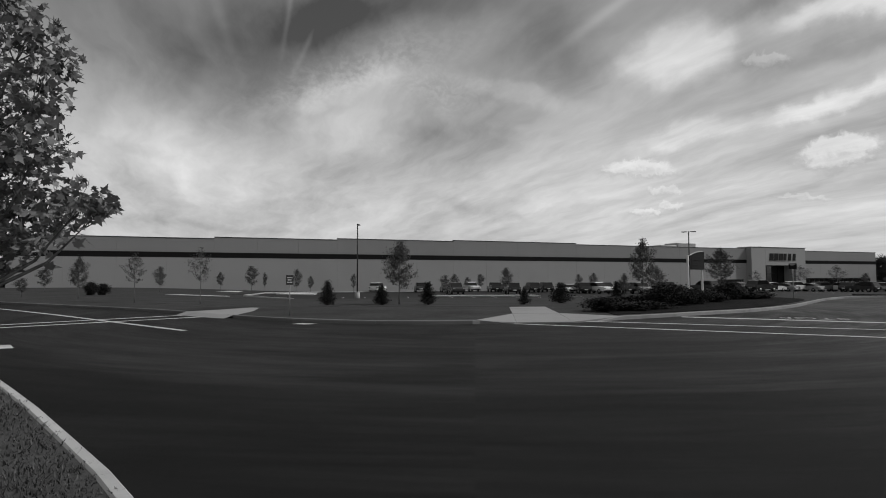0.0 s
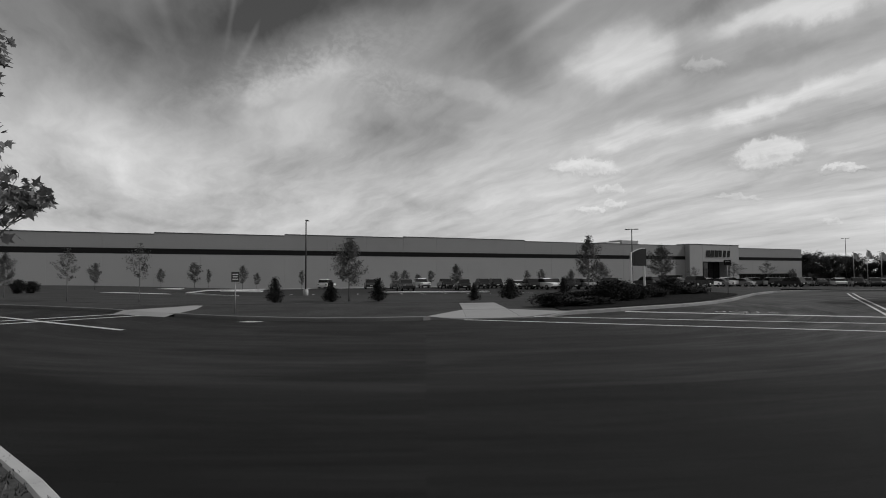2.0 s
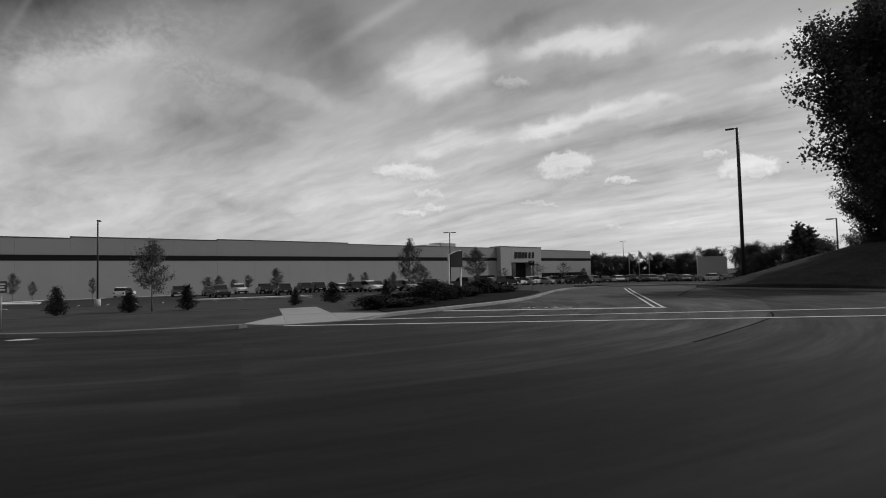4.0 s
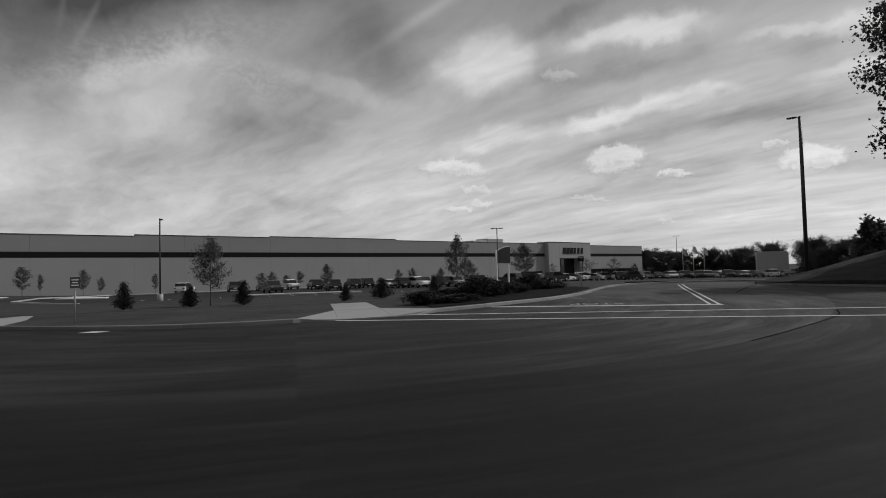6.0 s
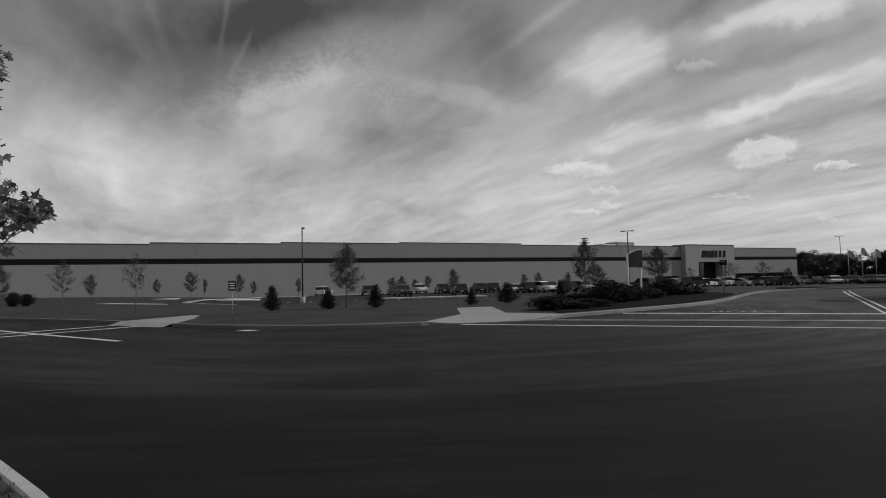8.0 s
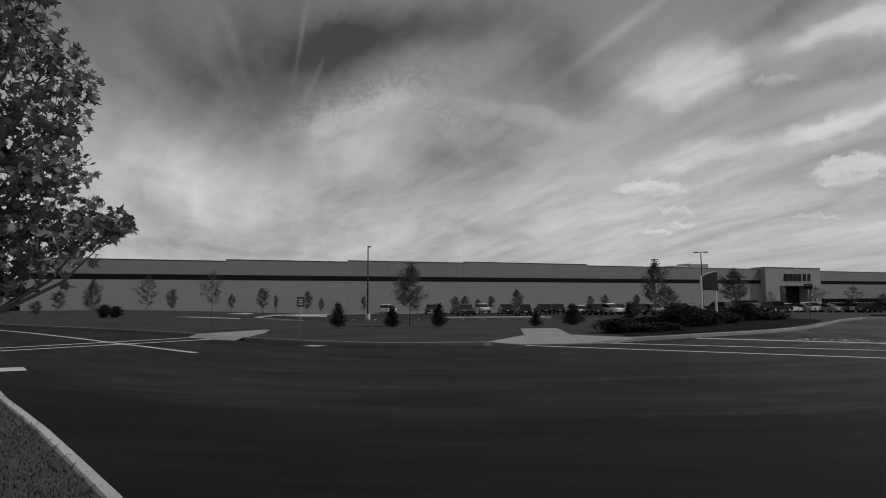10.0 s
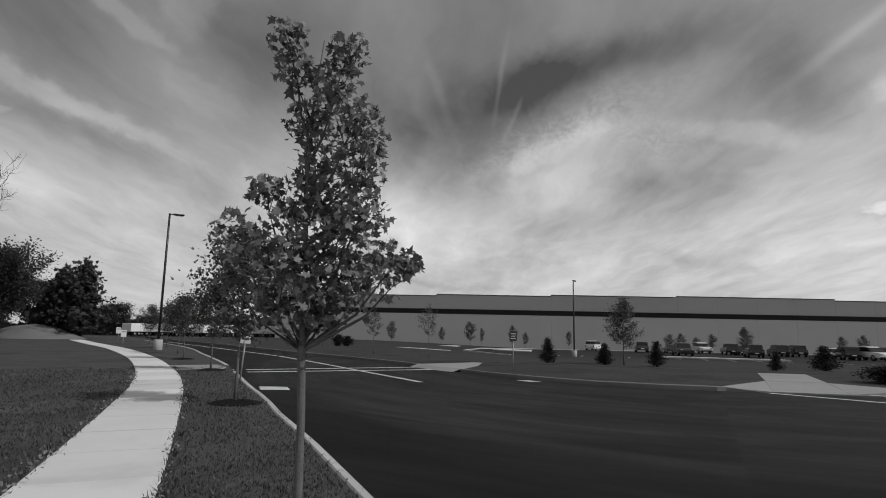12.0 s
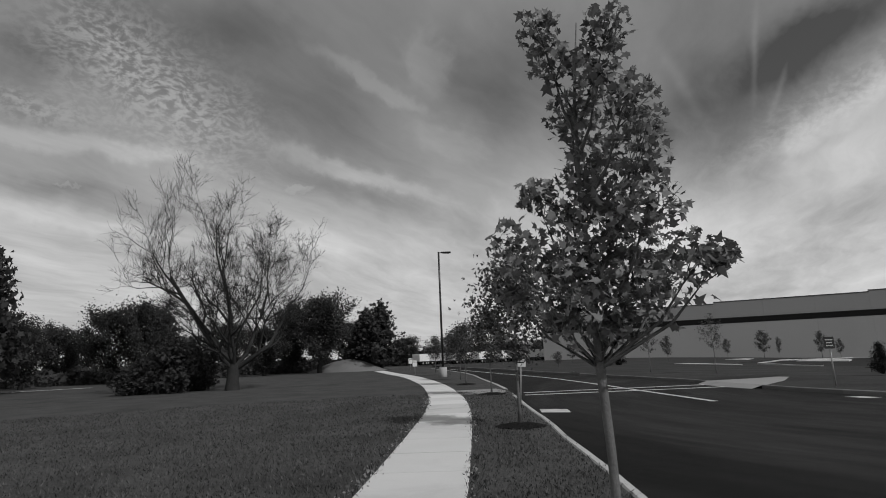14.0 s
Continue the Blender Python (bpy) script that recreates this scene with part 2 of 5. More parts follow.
    b.inputs["Specular IOR Level"].default_value = spec
    out = b.outputs[0]
    if leaf:
        t = k.node("ShaderNodeBsdfTranslucent", None, Color=col)
        out = k.node("ShaderNodeMixShader", None, i0=0.3, i1=out, i2=t.outputs[0]).outputs[0]
    k.node("ShaderNodeOutputMaterial", None, Surface=out)
    return m


M = dict(
    grass=material("grass", 0.065, 0.5, 0.7, 14.0, 0.95, 0.8, stain=0.25, spec=0.1, deep=0.03),
    far_grass=material("far_grass", 0.043, 0.6, 0.35, 6.0, 0.95, 0.5, stain=0.2, spec=0.1, deep=0.03),
    # coarser grass for the bank, with its tree shade darkened into the colour
    rough_grass_shaded=material("rough_grass_shaded", 0.036, 0.6, 0.5, 5.0, 0.95, 0.8, stain=0.4, spec=0.05, deep=0.05),
    blade=material("blade", 0.066, 0.3, 0.7, 8.0, 0.7, 0.0, per="island", spec=0.2),
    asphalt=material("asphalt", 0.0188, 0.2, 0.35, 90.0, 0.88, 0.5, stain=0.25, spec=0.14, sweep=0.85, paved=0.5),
    lot=material("lot", 0.026, 0.16, 0.35, 20.0, 0.9, 0.4, stain=0.2, spec=0.14),
    concrete=material("concrete", 0.58, 0.07, 1.2, 60.0, 0.9, 0.25, stain=0.12, per="object", spec=0.2),
    ramp=material("ramp", 0.27, 0.08, 1.2, 60.0, 0.9, 0.25, stain=0.15, spec=0.2),
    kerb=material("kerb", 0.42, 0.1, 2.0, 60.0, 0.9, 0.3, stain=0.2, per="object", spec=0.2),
    # kerb concrete again, darkened to paint in the shade on the far faces
    far_kerb_shaded=material("far_kerb_shaded", 0.17, 0.15, 2.0, 60.0, 0.9, 0.3, stain=0.2, per="object", spec=0.2),
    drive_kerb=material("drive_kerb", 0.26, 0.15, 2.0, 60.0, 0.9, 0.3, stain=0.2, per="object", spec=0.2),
    paint=material("paint", 0.52, 0.18, 1.5, 30.0, 0.8, 0.3, stain=0.3),
    worn_paint=material("worn_paint", 0.3, 0.3, 2.5, 30.0, 0.85, 0.3, stain=0.75),
    old_path=material("old_path", 0.04, 0.2, 2.0, 40.0, 0.9, 0.3, stain=0.3, per="object", spec=0.15),
    mulch=material("mulch", 0.016, 0.4, 3.0, 25.0, 1.0, 1.0, deep=0.03, spec=0.03),
    wall=material("wall", 0.30, 0.04, 0.15, 6.0, 0.85, 0.1, stain=0.05),
    upper_wall=material("upper_wall", 0.25, 0.04, 0.15, 6.0, 0.85, 0.1, stain=0.05),
    band=material("band", 0.015, 0.08, 0.3, 8.0, 0.9, 0.1, spec=0.05),
    tower=material("tower", 0.33, 0.04, 0.3, 8.0, 0.85, 0.1),
    dark=material("dark", 0.015, 0.1, 2.0, 20.0, 0.75, 0.1, spec=0.15),
    tar=material("tar", 0.01, 0.2, 2.0, 30.0, 1.0, 0.2, spec=0.0),
    steel=material("steel", 0.02, 0.15, 3.0, 40.0, 0.45, 0.1, spec=0.5),
    galv=material("galv", 0.35, 0.1, 4.0, 40.0, 0.45, 0.1, metal=0.5),
    white=material("white", 0.7, 0.05, 1.0, 30.0, 0.6, 0.1),
    bark=material("bark", 0.13, 0.3, 8.0, 60.0, 0.95, 0.8, spec=0.1),
    old_bark=material("old_bark", 0.035, 0.3, 3.0, 30.0, 0.95, 0.8, spec=0.1, deep=0.03),
    maple=material("maple", 0.19, 0.2, 2.0, 30.0, 0.5, 0.1, per="island", leaf=True, spec=0.4),
    foliage=material("foliage", 0.09, 0.2, 1.0, 12.0, 0.6, 0.1, per="island", leaf=True, spec=0.25),
    woods=material("woods", 0.055, 0.3, 0.4, 6.0, 0.8, 0.1, per="soft", leaf=True, spec=0.15),
    needles=material("needles", 0.018, 0.2, 1.0, 12.0, 0.7, 0.1, per="island", spec=0.15),
    glass=material("glass", 0.012, 0.02, 1.0, 4.0, 0.12, 0.0, spec=0.6),
    tyre=material("tyre", 0.012, 0.1, 3.0, 30.0, 0.9, 0.2),
    chrome=material("chrome", 0.35, 0.05, 3.0, 30.0, 0.5, 0.0, metal=0.8),
    lens=material("lens", 0.35, 0.05, 3.0, 30.0, 0.5, 0.0, spec=0.3),
    red_lens=material("red_lens", 0.08, 0.05, 3.0, 30.0, 0.25, 0.0, spec=0.6),
    soil=material("soil", 0.16, 0.2, 0.6, 12.0, 1.0, 0.8, deep=0.05),
)
for shade, value in (("white", 0.75), ("silver", 0.24), ("grey", 0.06), ("black", 0.02)):
    M["car_" + shade] = material("car_paint_" + shade, value, 0.03, 1.0, 20.0, 0.25, 0.0, spec=0.6)

# ---- mesh helpers ----
from mathutils import geometry



def mesh(name, verts, faces, mat, smooth=False):
    me = bpy.data.meshes.new(name)
    me.from_pydata([tuple(v) for v in verts], [], faces)
    me.materials.append(mat)
    if smooth:
        me.polygons.foreach_set("use_smooth", [True] * len(me.polygons))
    me.update()
    return me


def part(name, me, parent, m=None, label=""):
    ob = new(name, me)
    ob.parent = parent
    if m is not None:
        ob.matrix_basis = m
    return tagged(ob, label)


def thing(name, m, label, category, group="", kind=""):
    ob = new(name)
    ob.empty_display_size = 0.2
    ob.matrix_basis = m
    return tagged(ob, label, category, group, kind)


def done(name, bm, mat, smooth=False):
    me = bpy.data.meshes.new(name)
    bm.normal_update()
    bm.to_mesh(me)
    bm.free()
    me.materials.append(mat)
    if smooth:
        me.polygons.foreach_set("use_smooth", [True] * len(me.polygons))
    return me


def block(name, size, mat, at=(0, 0, 0), bevel=0.01):
    """A box with bevelled edges; at is the centre of its foot."""
    bm = bmesh.new()
    bmesh.ops.create_cube(bm, size=1, matrix=Matrix.Translation((at[0], at[1], at[2] + size[2] / 2)) @ Matrix.Diagonal((*size, 1)))
    if bevel:
        bmesh.ops.bevel(bm, geom=bm.edges[:], offset=bevel, segments=1, affect="EDGES")
    return done(name, bm, mat)


def tube_data(points, radii, sides=8, cap=True):
    """Vertices and faces of a tapered tube through the points."""
    pts = [Vector(p) for p in points]
    verts, faces = [], []
    for i, p in enumerate(pts):
        along = (pts[min(i + 1, len(pts) - 1)] - pts[max(i - 1, 0)]).normalized()
        x = along.orthogonal().normalized() if abs(along.z) < 0.9 else Vector((1, 0, 0)).cross(along).normalized()
        y = along.cross(x)
        for s in range(sides):
            a = 2 * math.pi * s / sides
            verts.append(p + (x * math.cos(a) + y * math.sin(a)) * radii[i])
    for i in range(len(pts) - 1):
        for s in range(sides):
            t = (s + 1) % sides
            faces.append((i * sides + s, i * sides + t, (i + 1) * sides + t, (i + 1) * sides + s))
    if cap:
        faces.append(tuple(range(sides))[::-1])
        faces.append(tuple((len(pts) - 1) * sides + s for s in range(sides)))
    return verts, faces


def joined(chunks):
    verts, faces = [], []
    for v, f in chunks:
        n = len(verts)
        verts.extend(v)
        faces.extend(tuple(i + n for i in q) for q in f)
    return verts, faces


def tube(name, points, radii, mat, sides=10):
    return mesh(name, *tube_data(points, radii, sides), mat, True)


# ---- the lie of the land ----


def ease(a):
    a = min(1.0, max(0.0, a))
    return a * a * (3 - 2 * a)


def land(x, y):
    """Height of the pavement level: flat round the crossing, falling to the car park and the building, a mound by the driveway."""
    r, az = math.hypot(x, y), math.degrees(math.atan2(x, y))
    z = float(np.interp(r, (0, 32, 66, 124, 215, 320), (0, 0, -0.8, -1.1, -2.5, -2.6)))
    level = float(np.interp(r, (0, 60, 124, 215, 320), (0, 0, -1.1, -2.5, -2.6)))
    z = (z + (level - z) * ease((az - 15) / 9)) * ease((az + 36) / 22)
    if y < 0:
        z *= ease(1 + y / 40)
    return z


def mound(x, y):
    d = math.hypot((x - 56) / 19.0, (y - 30) / 14.0)
    return 3.5 * ease(1.25 - d) if d < 1.25 else 0.0


def spot(az, r, lift=0.0):
    b = bearing(az)
    x, y = b.x * r, b.y * r
    return Vector((x, y, land(x, y) + lift))


def smooth_line(points, step):
    """A Catmull-Rom curve through plan points, at even steps."""
    p = [Vector((a, b, 0)) for a, b in points]
    p = [p[0] * 2 - p[1], *p, p[-1] * 2 - p[-2]]
    out = []
    for i in range(1, len(p) - 2):
        n = max(1, round((p[i + 1] - p[i]).length / step))
        for k in range(n):
            t = k / n
            out.append(0.5 * (2 * p[i] + (p[i + 1] - p[i - 1]) * t + (2 * p[i - 1] - 5 * p[i] + 4 * p[i + 1] - p[i + 2]) * t * t
                              + (3 * p[i] - p[i - 1] - 3 * p[i + 1] + p[i + 2]) * t ** 3))
    out.append(p[-2])
    return [(v.x, v.y) for v in out]


def inside(poly, x, y):
    hit = False
    for (x0, y0), (x1, y1) in zip(poly, poly[1:] + poly[:1]):
        if (y0 > y) != (y1 > y) and x < (x1 - x0) * (y - y0) / (y1 - y0) + x0:
            hit = not hit
    return hit


def sheet(name, poly, lift, mat, step=3.0, label="", category="ground", extra=None, skirt=0.3, parent=None):
    """A ground surface over a plan outline, which follows the land; its edge goes down by skirt."""
    edge = []
    for (x0, y0), (x1, y1) in zip(poly, poly[1:] + poly[:1]):
        n = max(1, int(math.hypot(x1 - x0, y1 - y0) / step))
        edge.extend((x0 + (x1 - x0) * k / n, y0 + (y1 - y0) * k / n) for k in range(n))
    xs, ys = [p[0] for p in edge], [p[1] for p in edge]
    pts = [Vector(p) for p in edge]
    x = min(xs) + step * 0.37
    while x < max(xs):
        y = min(ys) + step * 0.41
        while y < max(ys):
            if inside(poly, x, y):
                pts.append(Vector((x, y)))
            y += step
        x += step
    n = len(edge)
    v, _, f, *_ = geometry.delaunay_2d_cdt(pts, [(i, (i + 1) % n) for i in range(n)], [], 1, 1e-5)
    rise = extra or (lambda a, b: 0.0)
    verts = [(p.x, p.y, land(p.x, p.y) + lift + rise(p.x, p.y)) for p in v]
    faces = [tuple(q) for q in f]
    if skirt:
        m = len(verts)
        verts += [(a, b, land(a, b) + lift + rise(a, b) - skirt) for a, b in edge]
        top = [(a, b, land(a, b) + lift + rise(a, b)) for a, b in edge]
        verts += top
        faces += [(m + i, m + (i + 1) % n, m + n + (i + 1) % n, m + n + i) for i in range(n)]
    me = mesh(name, verts, faces, mat, False)
    bm = bmesh.new()
    bm.from_mesh(me)
    bmesh.ops.recalc_face_normals(bm, faces=bm.faces[:])
    for q in bm.faces:
        if abs(q.normal.z) > 0.3 and q.normal.z < 0:
            q.normal_flip()
    bm.to_mesh(me)
    bm.free()
    if parent:
        return part(name, me, parent, None, label)
    return tagged(new(name, me), label, category, kind="structure")


def ribbon(name, line, width, lift, mat, label="", category="marking", ends=None):
    """A flat strip along a plan line (paint, joints)."""
    verts, faces = [], []
    p = [Vector((a, b, 0)) for a, b in line]
    for i, q in enumerate(p):
        along = (p[min(i + 1, len(p) - 1)] - p[max(i - 1, 0)]).normalized()
        side = Vector((-along.y, along.x, 0)) * width / 2
        for s in (q + side, q - side):
            verts.append((s.x, s.y, land(s.x, s.y) + lift))
    faces = [(2 * i + 1, 2 * i + 3, 2 * i + 2, 2 * i) for i in range(len(p) - 1)]
    return tagged(new(name, mesh(name, verts, faces, mat)), label, category, kind="structure")


def straight(a, b, step=2.0):
    n = max(1, int(math.dist(a, b) / step))
    return [(a[0] + (b[0] - a[0]) * k / n, a[1] + (b[1] - a[1]) * k / n) for k in range(n + 1)]


def stones(name, line, width, low, high, piece, mat, label, category, side=0.0, gap=0.012, round_edge=0.02):
    """A row of pieces (kerb stones, walk slabs) along a plan line, each an object under one piece of the setting."""
    holder = new(name)
    tagged(holder, label, category, kind="structure")
    holder.empty_display_size = 0.2
    p = [Vector((a, b, 0)) for a, b in line]
    dist = [0.0]
    for a, b in zip(p, p[1:]):
        dist.append(dist[-1] + (b - a).length)

    def on(s):
        i = min(max(int(np.searchsorted(dist, s)) - 1, 0), len(p) - 2)
        t = (s - dist[i]) / max(dist[i + 1] - dist[i], 1e-6)
        d = (p[i + 1] - p[i]).normalized()
        before = (p[i] - p[max(i - 1, 0)]).normalized() if i else d
        after = (p[min(i + 2, len(p) - 1)] - p[i + 1]).normalized() if i + 2 < len(p) else d
        d = (before * (1 - t) + d + after * t).normalized()
        return p[i].lerp(p[i + 1], t), Vector((-d.y, d.x, 0))
    count = max(1, int(dist[-1] / piece))
    rng = random.Random(len(line) * 7 + count)
    for k in range(count):
        s0, s1 = k * dist[-1] / count + gap / 2, (k + 1) * dist[-1] / count - gap / 2
        bm = bmesh.new()
        rows = []
        cuts = 3
        dz = rng.uniform(-0.004, 0.004)
        for c in range(cuts):
            q, n = on(s0 + (s1 - s0) * c / (cuts - 1))
            z = land(q.x, q.y)
            l, r = q + n * (side + width / 2), q + n * (side - width / 2)
            e = round_edge
            rows.append([bm.verts.new(w) for w in (
                (l.x, l.y, z + low), (l.x, l.y, z + high - e + dz), (*(l - n * e).xy, z + high + dz),
                (*(r + n * e).xy, z + high + dz), (r.x, r.y, z + high - e + dz), (r.x, r.y, z + low))])
        for a, b in zip(rows, rows[1:]):
            for i in range(5):
                bm.faces.new((a[i], b[i], b[i + 1], a[i + 1]))
        bm.faces.new(rows[0][::-1])
        bm.faces.new(rows[-1])
        bmesh.ops.recalc_face_normals(bm, faces=bm.faces[:])
        part("slab" if piece < 2.1 and width > 0.8 else "kerb_stone", done("stone", bm, mat), holder)
    return holder

# ---- ground, roads, lawns ----
NEAR_KERB = smooth_line([(-64, 49.5), (-40, 34.6), (-28, 25.6), (-20, 19.4), (-15.6, 15.6), (-12.05, 12.45), (-9.4, 10.2), (-7.5, 8.45), (-5.83, 7.03), (-4.55, 5.87), (-3.62, 5.03),
                         (-2.98, 4.44), (-2.4, 3.88), (-2.05, 3.53), (-1.1, 2.45), (0.2, 0.65), (1.2, -1.5), (1.8, -5), (2, -12), (2, -40)], 0.5)
FAR_KERB = smooth_line([(-75, 60), (-46, 44.5), (-31.8, 35.9), (-23.56, 31.4), (-16.63, 27.6), (-13.3, 25.4), (-10.36, 23.1), (-7.48, 21.4), (-5.11, 20.4), (-3.04, 19.9),
                        (-1.13, 20.0), (0.2, 20.3), (1.6, 20.5), (3.3, 20.75), (4.5, 21.4), (5.9, 22.6), (7.2, 23.4), (8.77, 24.5), (11.06, 26.1), (13.24, 27.7),
                        (16.9, 31.3), (21, 36.6), (25.2, 41.8), (29.6, 45.2), (36, 46.6), (46, 46.5), (60, 48), (95, 60)], 1.0)
RIGHT_KERB = smooth_line([(110, 56), (60, 44), (44, 41.5), (38.2, 39.8), (36.2, 37), (35.4, 33.5), (35.6, 29.5), (36.2, 26), (37.5, 20), (42, 14), (55, 7), (120, -22)], 1.0)
ISLAND_KERB = smooth_line([(6, -40), (5.4, -8), (6.2, -1), (7.5, 3.2), (10, 4.9), (15, 4.4), (30, -0.5), (60, -13), (120, -40)], 1.0)

rows_r = [0, 6, 12, 18, 24, 30, 36, 42, 48, 56, 66, 80, 95, 110, 124, 150, 180, 215, 260, 320, 450, 700, 1100, 2400]
verts, faces = [(0, 0, land(0, 0) - 0.12)], []
for r in rows_r[1:]:
    for k in range(72):
        q = spot(k * 5, r, -0.12)
        verts.append((q.x, q.y, q.z))
for i in range(len(rows_r) - 1):
    for k in range(72):
        n = (k + 1) % 72
        if i == 0:
            faces.append((0, 1 + n, 1 + k))
        else:
            a, b = 1 + (i - 1) * 72, 1 + i * 72
            faces.append((a + k, a + n, b + n, b + k))
tagged(new("ground", mesh("ground", verts, [f[::-1] for f in faces], M["far_grass"])), "open grassy ground running out to the horizon", "ground", kind="structure")

road_outline = NEAR_KERB + ISLAND_KERB + [(130, -45), (130, -22)] + RIGHT_KERB[::-1] + FAR_KERB[::-1]
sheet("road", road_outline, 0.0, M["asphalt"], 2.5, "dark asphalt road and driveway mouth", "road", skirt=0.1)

ribbon("paving_seam", smooth_line([(9.5, 10.1), (11.3, 11.0), (16.1, 13.7), (18.2, 15.5)], 1.0), 0.05, 0.006, M["tar"], "dark tarred joint across the asphalt", "joint")
ribbon("paving_seam", smooth_line([(36.0, 37.6), (31, 33.2), (24.7, 27.3)], 1.0), 0.09, 0.006, M["tar"], "dark tarred joint across the asphalt", "joint")

LAWN = FAR_KERB[:next(i for i, p in enumerate(FAR_KERB) if p[0] > 29)]
RAMP_BACK = [(-0.1, 20.2), (1.57, 24.0), (3.54, 24.35), (5.8, 22.6)]
LAWN = [p for p in LAWN if p[0] < -0.2] + RAMP_BACK + [p for p in LAWN if p[0] > 5.9]
lawn_outline = LAWN + [(38, 60), (30, 66), (16, 62), (0, 60), (-10, 58), (-20, 57), (-30, 66), (-34, 84), (-30, 100), (-44, 101), (-60, 95), (-84, 88), (-90, 70)]
sheet("lawn", lawn_outline, 0.12, M["far_grass"], 2.5, "mown lawn between road and car park", "lawn")
verge_outline = NEAR_KERB[::-1] + [(-66, 51), (-90, 66), (-140, 60), (-140, -60), (0, -60)]
sheet("lawn", verge_outline, 0.12, M["grass"], 3.0, "mown grass verge and field beside the footpath", "lawn")
mound_outline = RIGHT_KERB + [(150, -30), (150, 60)]
sheet("bank", mound_outline, 0.12, M["rough_grass_shaded"], 2.5, "grassy bank rising beside the driveway", "lawn", mound)
island_outline = ISLAND_KERB + [(120, -60), (8, -60)]
sheet("lawn", island_outline, 0.12, M["grass"], 4.0, "grass verge under a tall maple", "lawn")

parking_outline = [(-19, 58), (-10, 59), (0, 61), (16, 63), (30, 67), (40, 62), (48, 54), (75, 62), (112, 82), (140, 120), (120, 150), (60, 142), (30, 122), (0, 112), (-20, 105), (-28, 99), (-32, 84), (-28, 67)]
sheet("car_park", parking_outline, 0.03, M["lot"], 6.0, "asphalt car park in front of the building", "car park", skirt=0.15)
for a, b in (((-19, 58), (-28, 67)), ((-28, 67), (-32, 84)), ((-32, 84), (-28, 99)), ((-28, 99), (0, 112)), ((0, 112), (30, 122)), ((30, 122), (60, 142))):
    stones("car_park_kerb", straight(a, b, 3.0), 0.18, -0.1, 0.17, 3.0, M["kerb"], "pale concrete kerb round the car park", "kerb")
for k in range(26):
    a = (-16 + k * 2.7 * 0.985, 66 + k * 2.7 * 0.12)
    ribbon("bay_line", straight(a, (a[0] - 0.6, a[1] + 5.0)), 0.1, 0.036, M["paint"], "white painted parking bay line")
for k, (x, y, w, d, turn) in enumerate(((-29.2, 58.6, 6.5, 2.2, 10), (-26.2, 83, 5.5, 6, 5), (-38, 86.5, 3, 7, 10), (1, 75.5, 15, 1.6, 4))):
    c, s = math.cos(radians(turn)), math.sin(radians(turn))
    sheet("car_park_island", [(x + a * c - b * s, y + a * s + b * c) for a, b in ((-w / 2, -d / 2), (w / 2, -d / 2), (w / 2 - .8, d / 2), (-w / 2 + .8, d / 2))],
          0.15, M["concrete"], 2.0, "pale concrete apron at the car park edge", "pavement")

# kerbs
def kerb_end(a, b, high, mat):
    """A kerb stone that slopes down to the road from a to b."""
    d = (Vector(b) - Vector(a)).normalized() * 0.08
    bm = bmesh.new()
    tops = [(a[0] - d.y, a[1] + d.x, high), (a[0] + d.y, a[1] - d.x, high), (b[0] + d.y, b[1] - d.x, 0.015), (b[0] - d.y, b[1] + d.x, 0.015)]
    vs = [bm.verts.new(q) for q in tops] + [bm.verts.new((q[0], q[1], -0.1)) for q in tops]
    for q in ((0, 1, 2, 3), (7, 6, 5, 4), (0, 4, 5, 1), (1, 5, 6, 2), (2, 6, 7, 3), (3, 7, 4, 0)):
        bm.faces.new([vs[i] for i in q])
    bmesh.ops.recalc_face_normals(bm, faces=bm.faces[:])
    tagged(new("kerb_end", done("kerb_end", bm, mat)), "sloped end stone of the concrete kerb", "kerb", kind="structure")


def stretch(line, test):
    return [p for p in line if test(p)]


stones("kerb_near", stretch(NEAR_KERB, lambda p: p[1] < 16.0 and p[1] > -9), 0.125, -0.15, 0.14, 3.0, M["kerb"], "pale concrete kerb along the verge", "kerb", -0.02)
stones("kerb_near_end", stretch(NEAR_KERB, lambda p: p[1] > 18.6), 0.16, -0.15, 0.14, 3.0, M["kerb"], "pale concrete kerb along the verge", "kerb", -0.02)
stones("kerb_far_a", stretch(FAR_KERB, lambda p: p[0] < -13.5) + [(-13.2, 25.3)], 0.16, -0.15, 0.14, 3.0, M["far_kerb_shaded"], "concrete kerb along the lawn", "kerb")
stones("kerb_far_b", [(-9.95, 22.9)] + stretch(FAR_KERB, lambda p: -9.6 < p[0] < -0.3) + [(0.0, 20.26)], 0.16, -0.15, 0.14, 3.0, M["far_kerb_shaded"], "concrete kerb along the lawn", "kerb")
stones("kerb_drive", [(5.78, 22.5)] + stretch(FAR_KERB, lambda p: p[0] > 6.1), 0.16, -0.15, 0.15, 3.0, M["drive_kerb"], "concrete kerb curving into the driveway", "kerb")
stones("kerb_bank", RIGHT_KERB, 0.16, -0.15, 0.14, 3.0, M["far_kerb_shaded"], "concrete kerb below the grassy bank", "kerb", 0.02)
stones("kerb_island", ISLAND_KERB, 0.16, -0.15, 0.14, 3.0, M["kerb"], "concrete kerb round the verge", "kerb")

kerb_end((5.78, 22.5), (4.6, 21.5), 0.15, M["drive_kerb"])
kerb_end((0.0, 20.26), (1.2, 20.44), 0.14, M["far_kerb_shaded"])

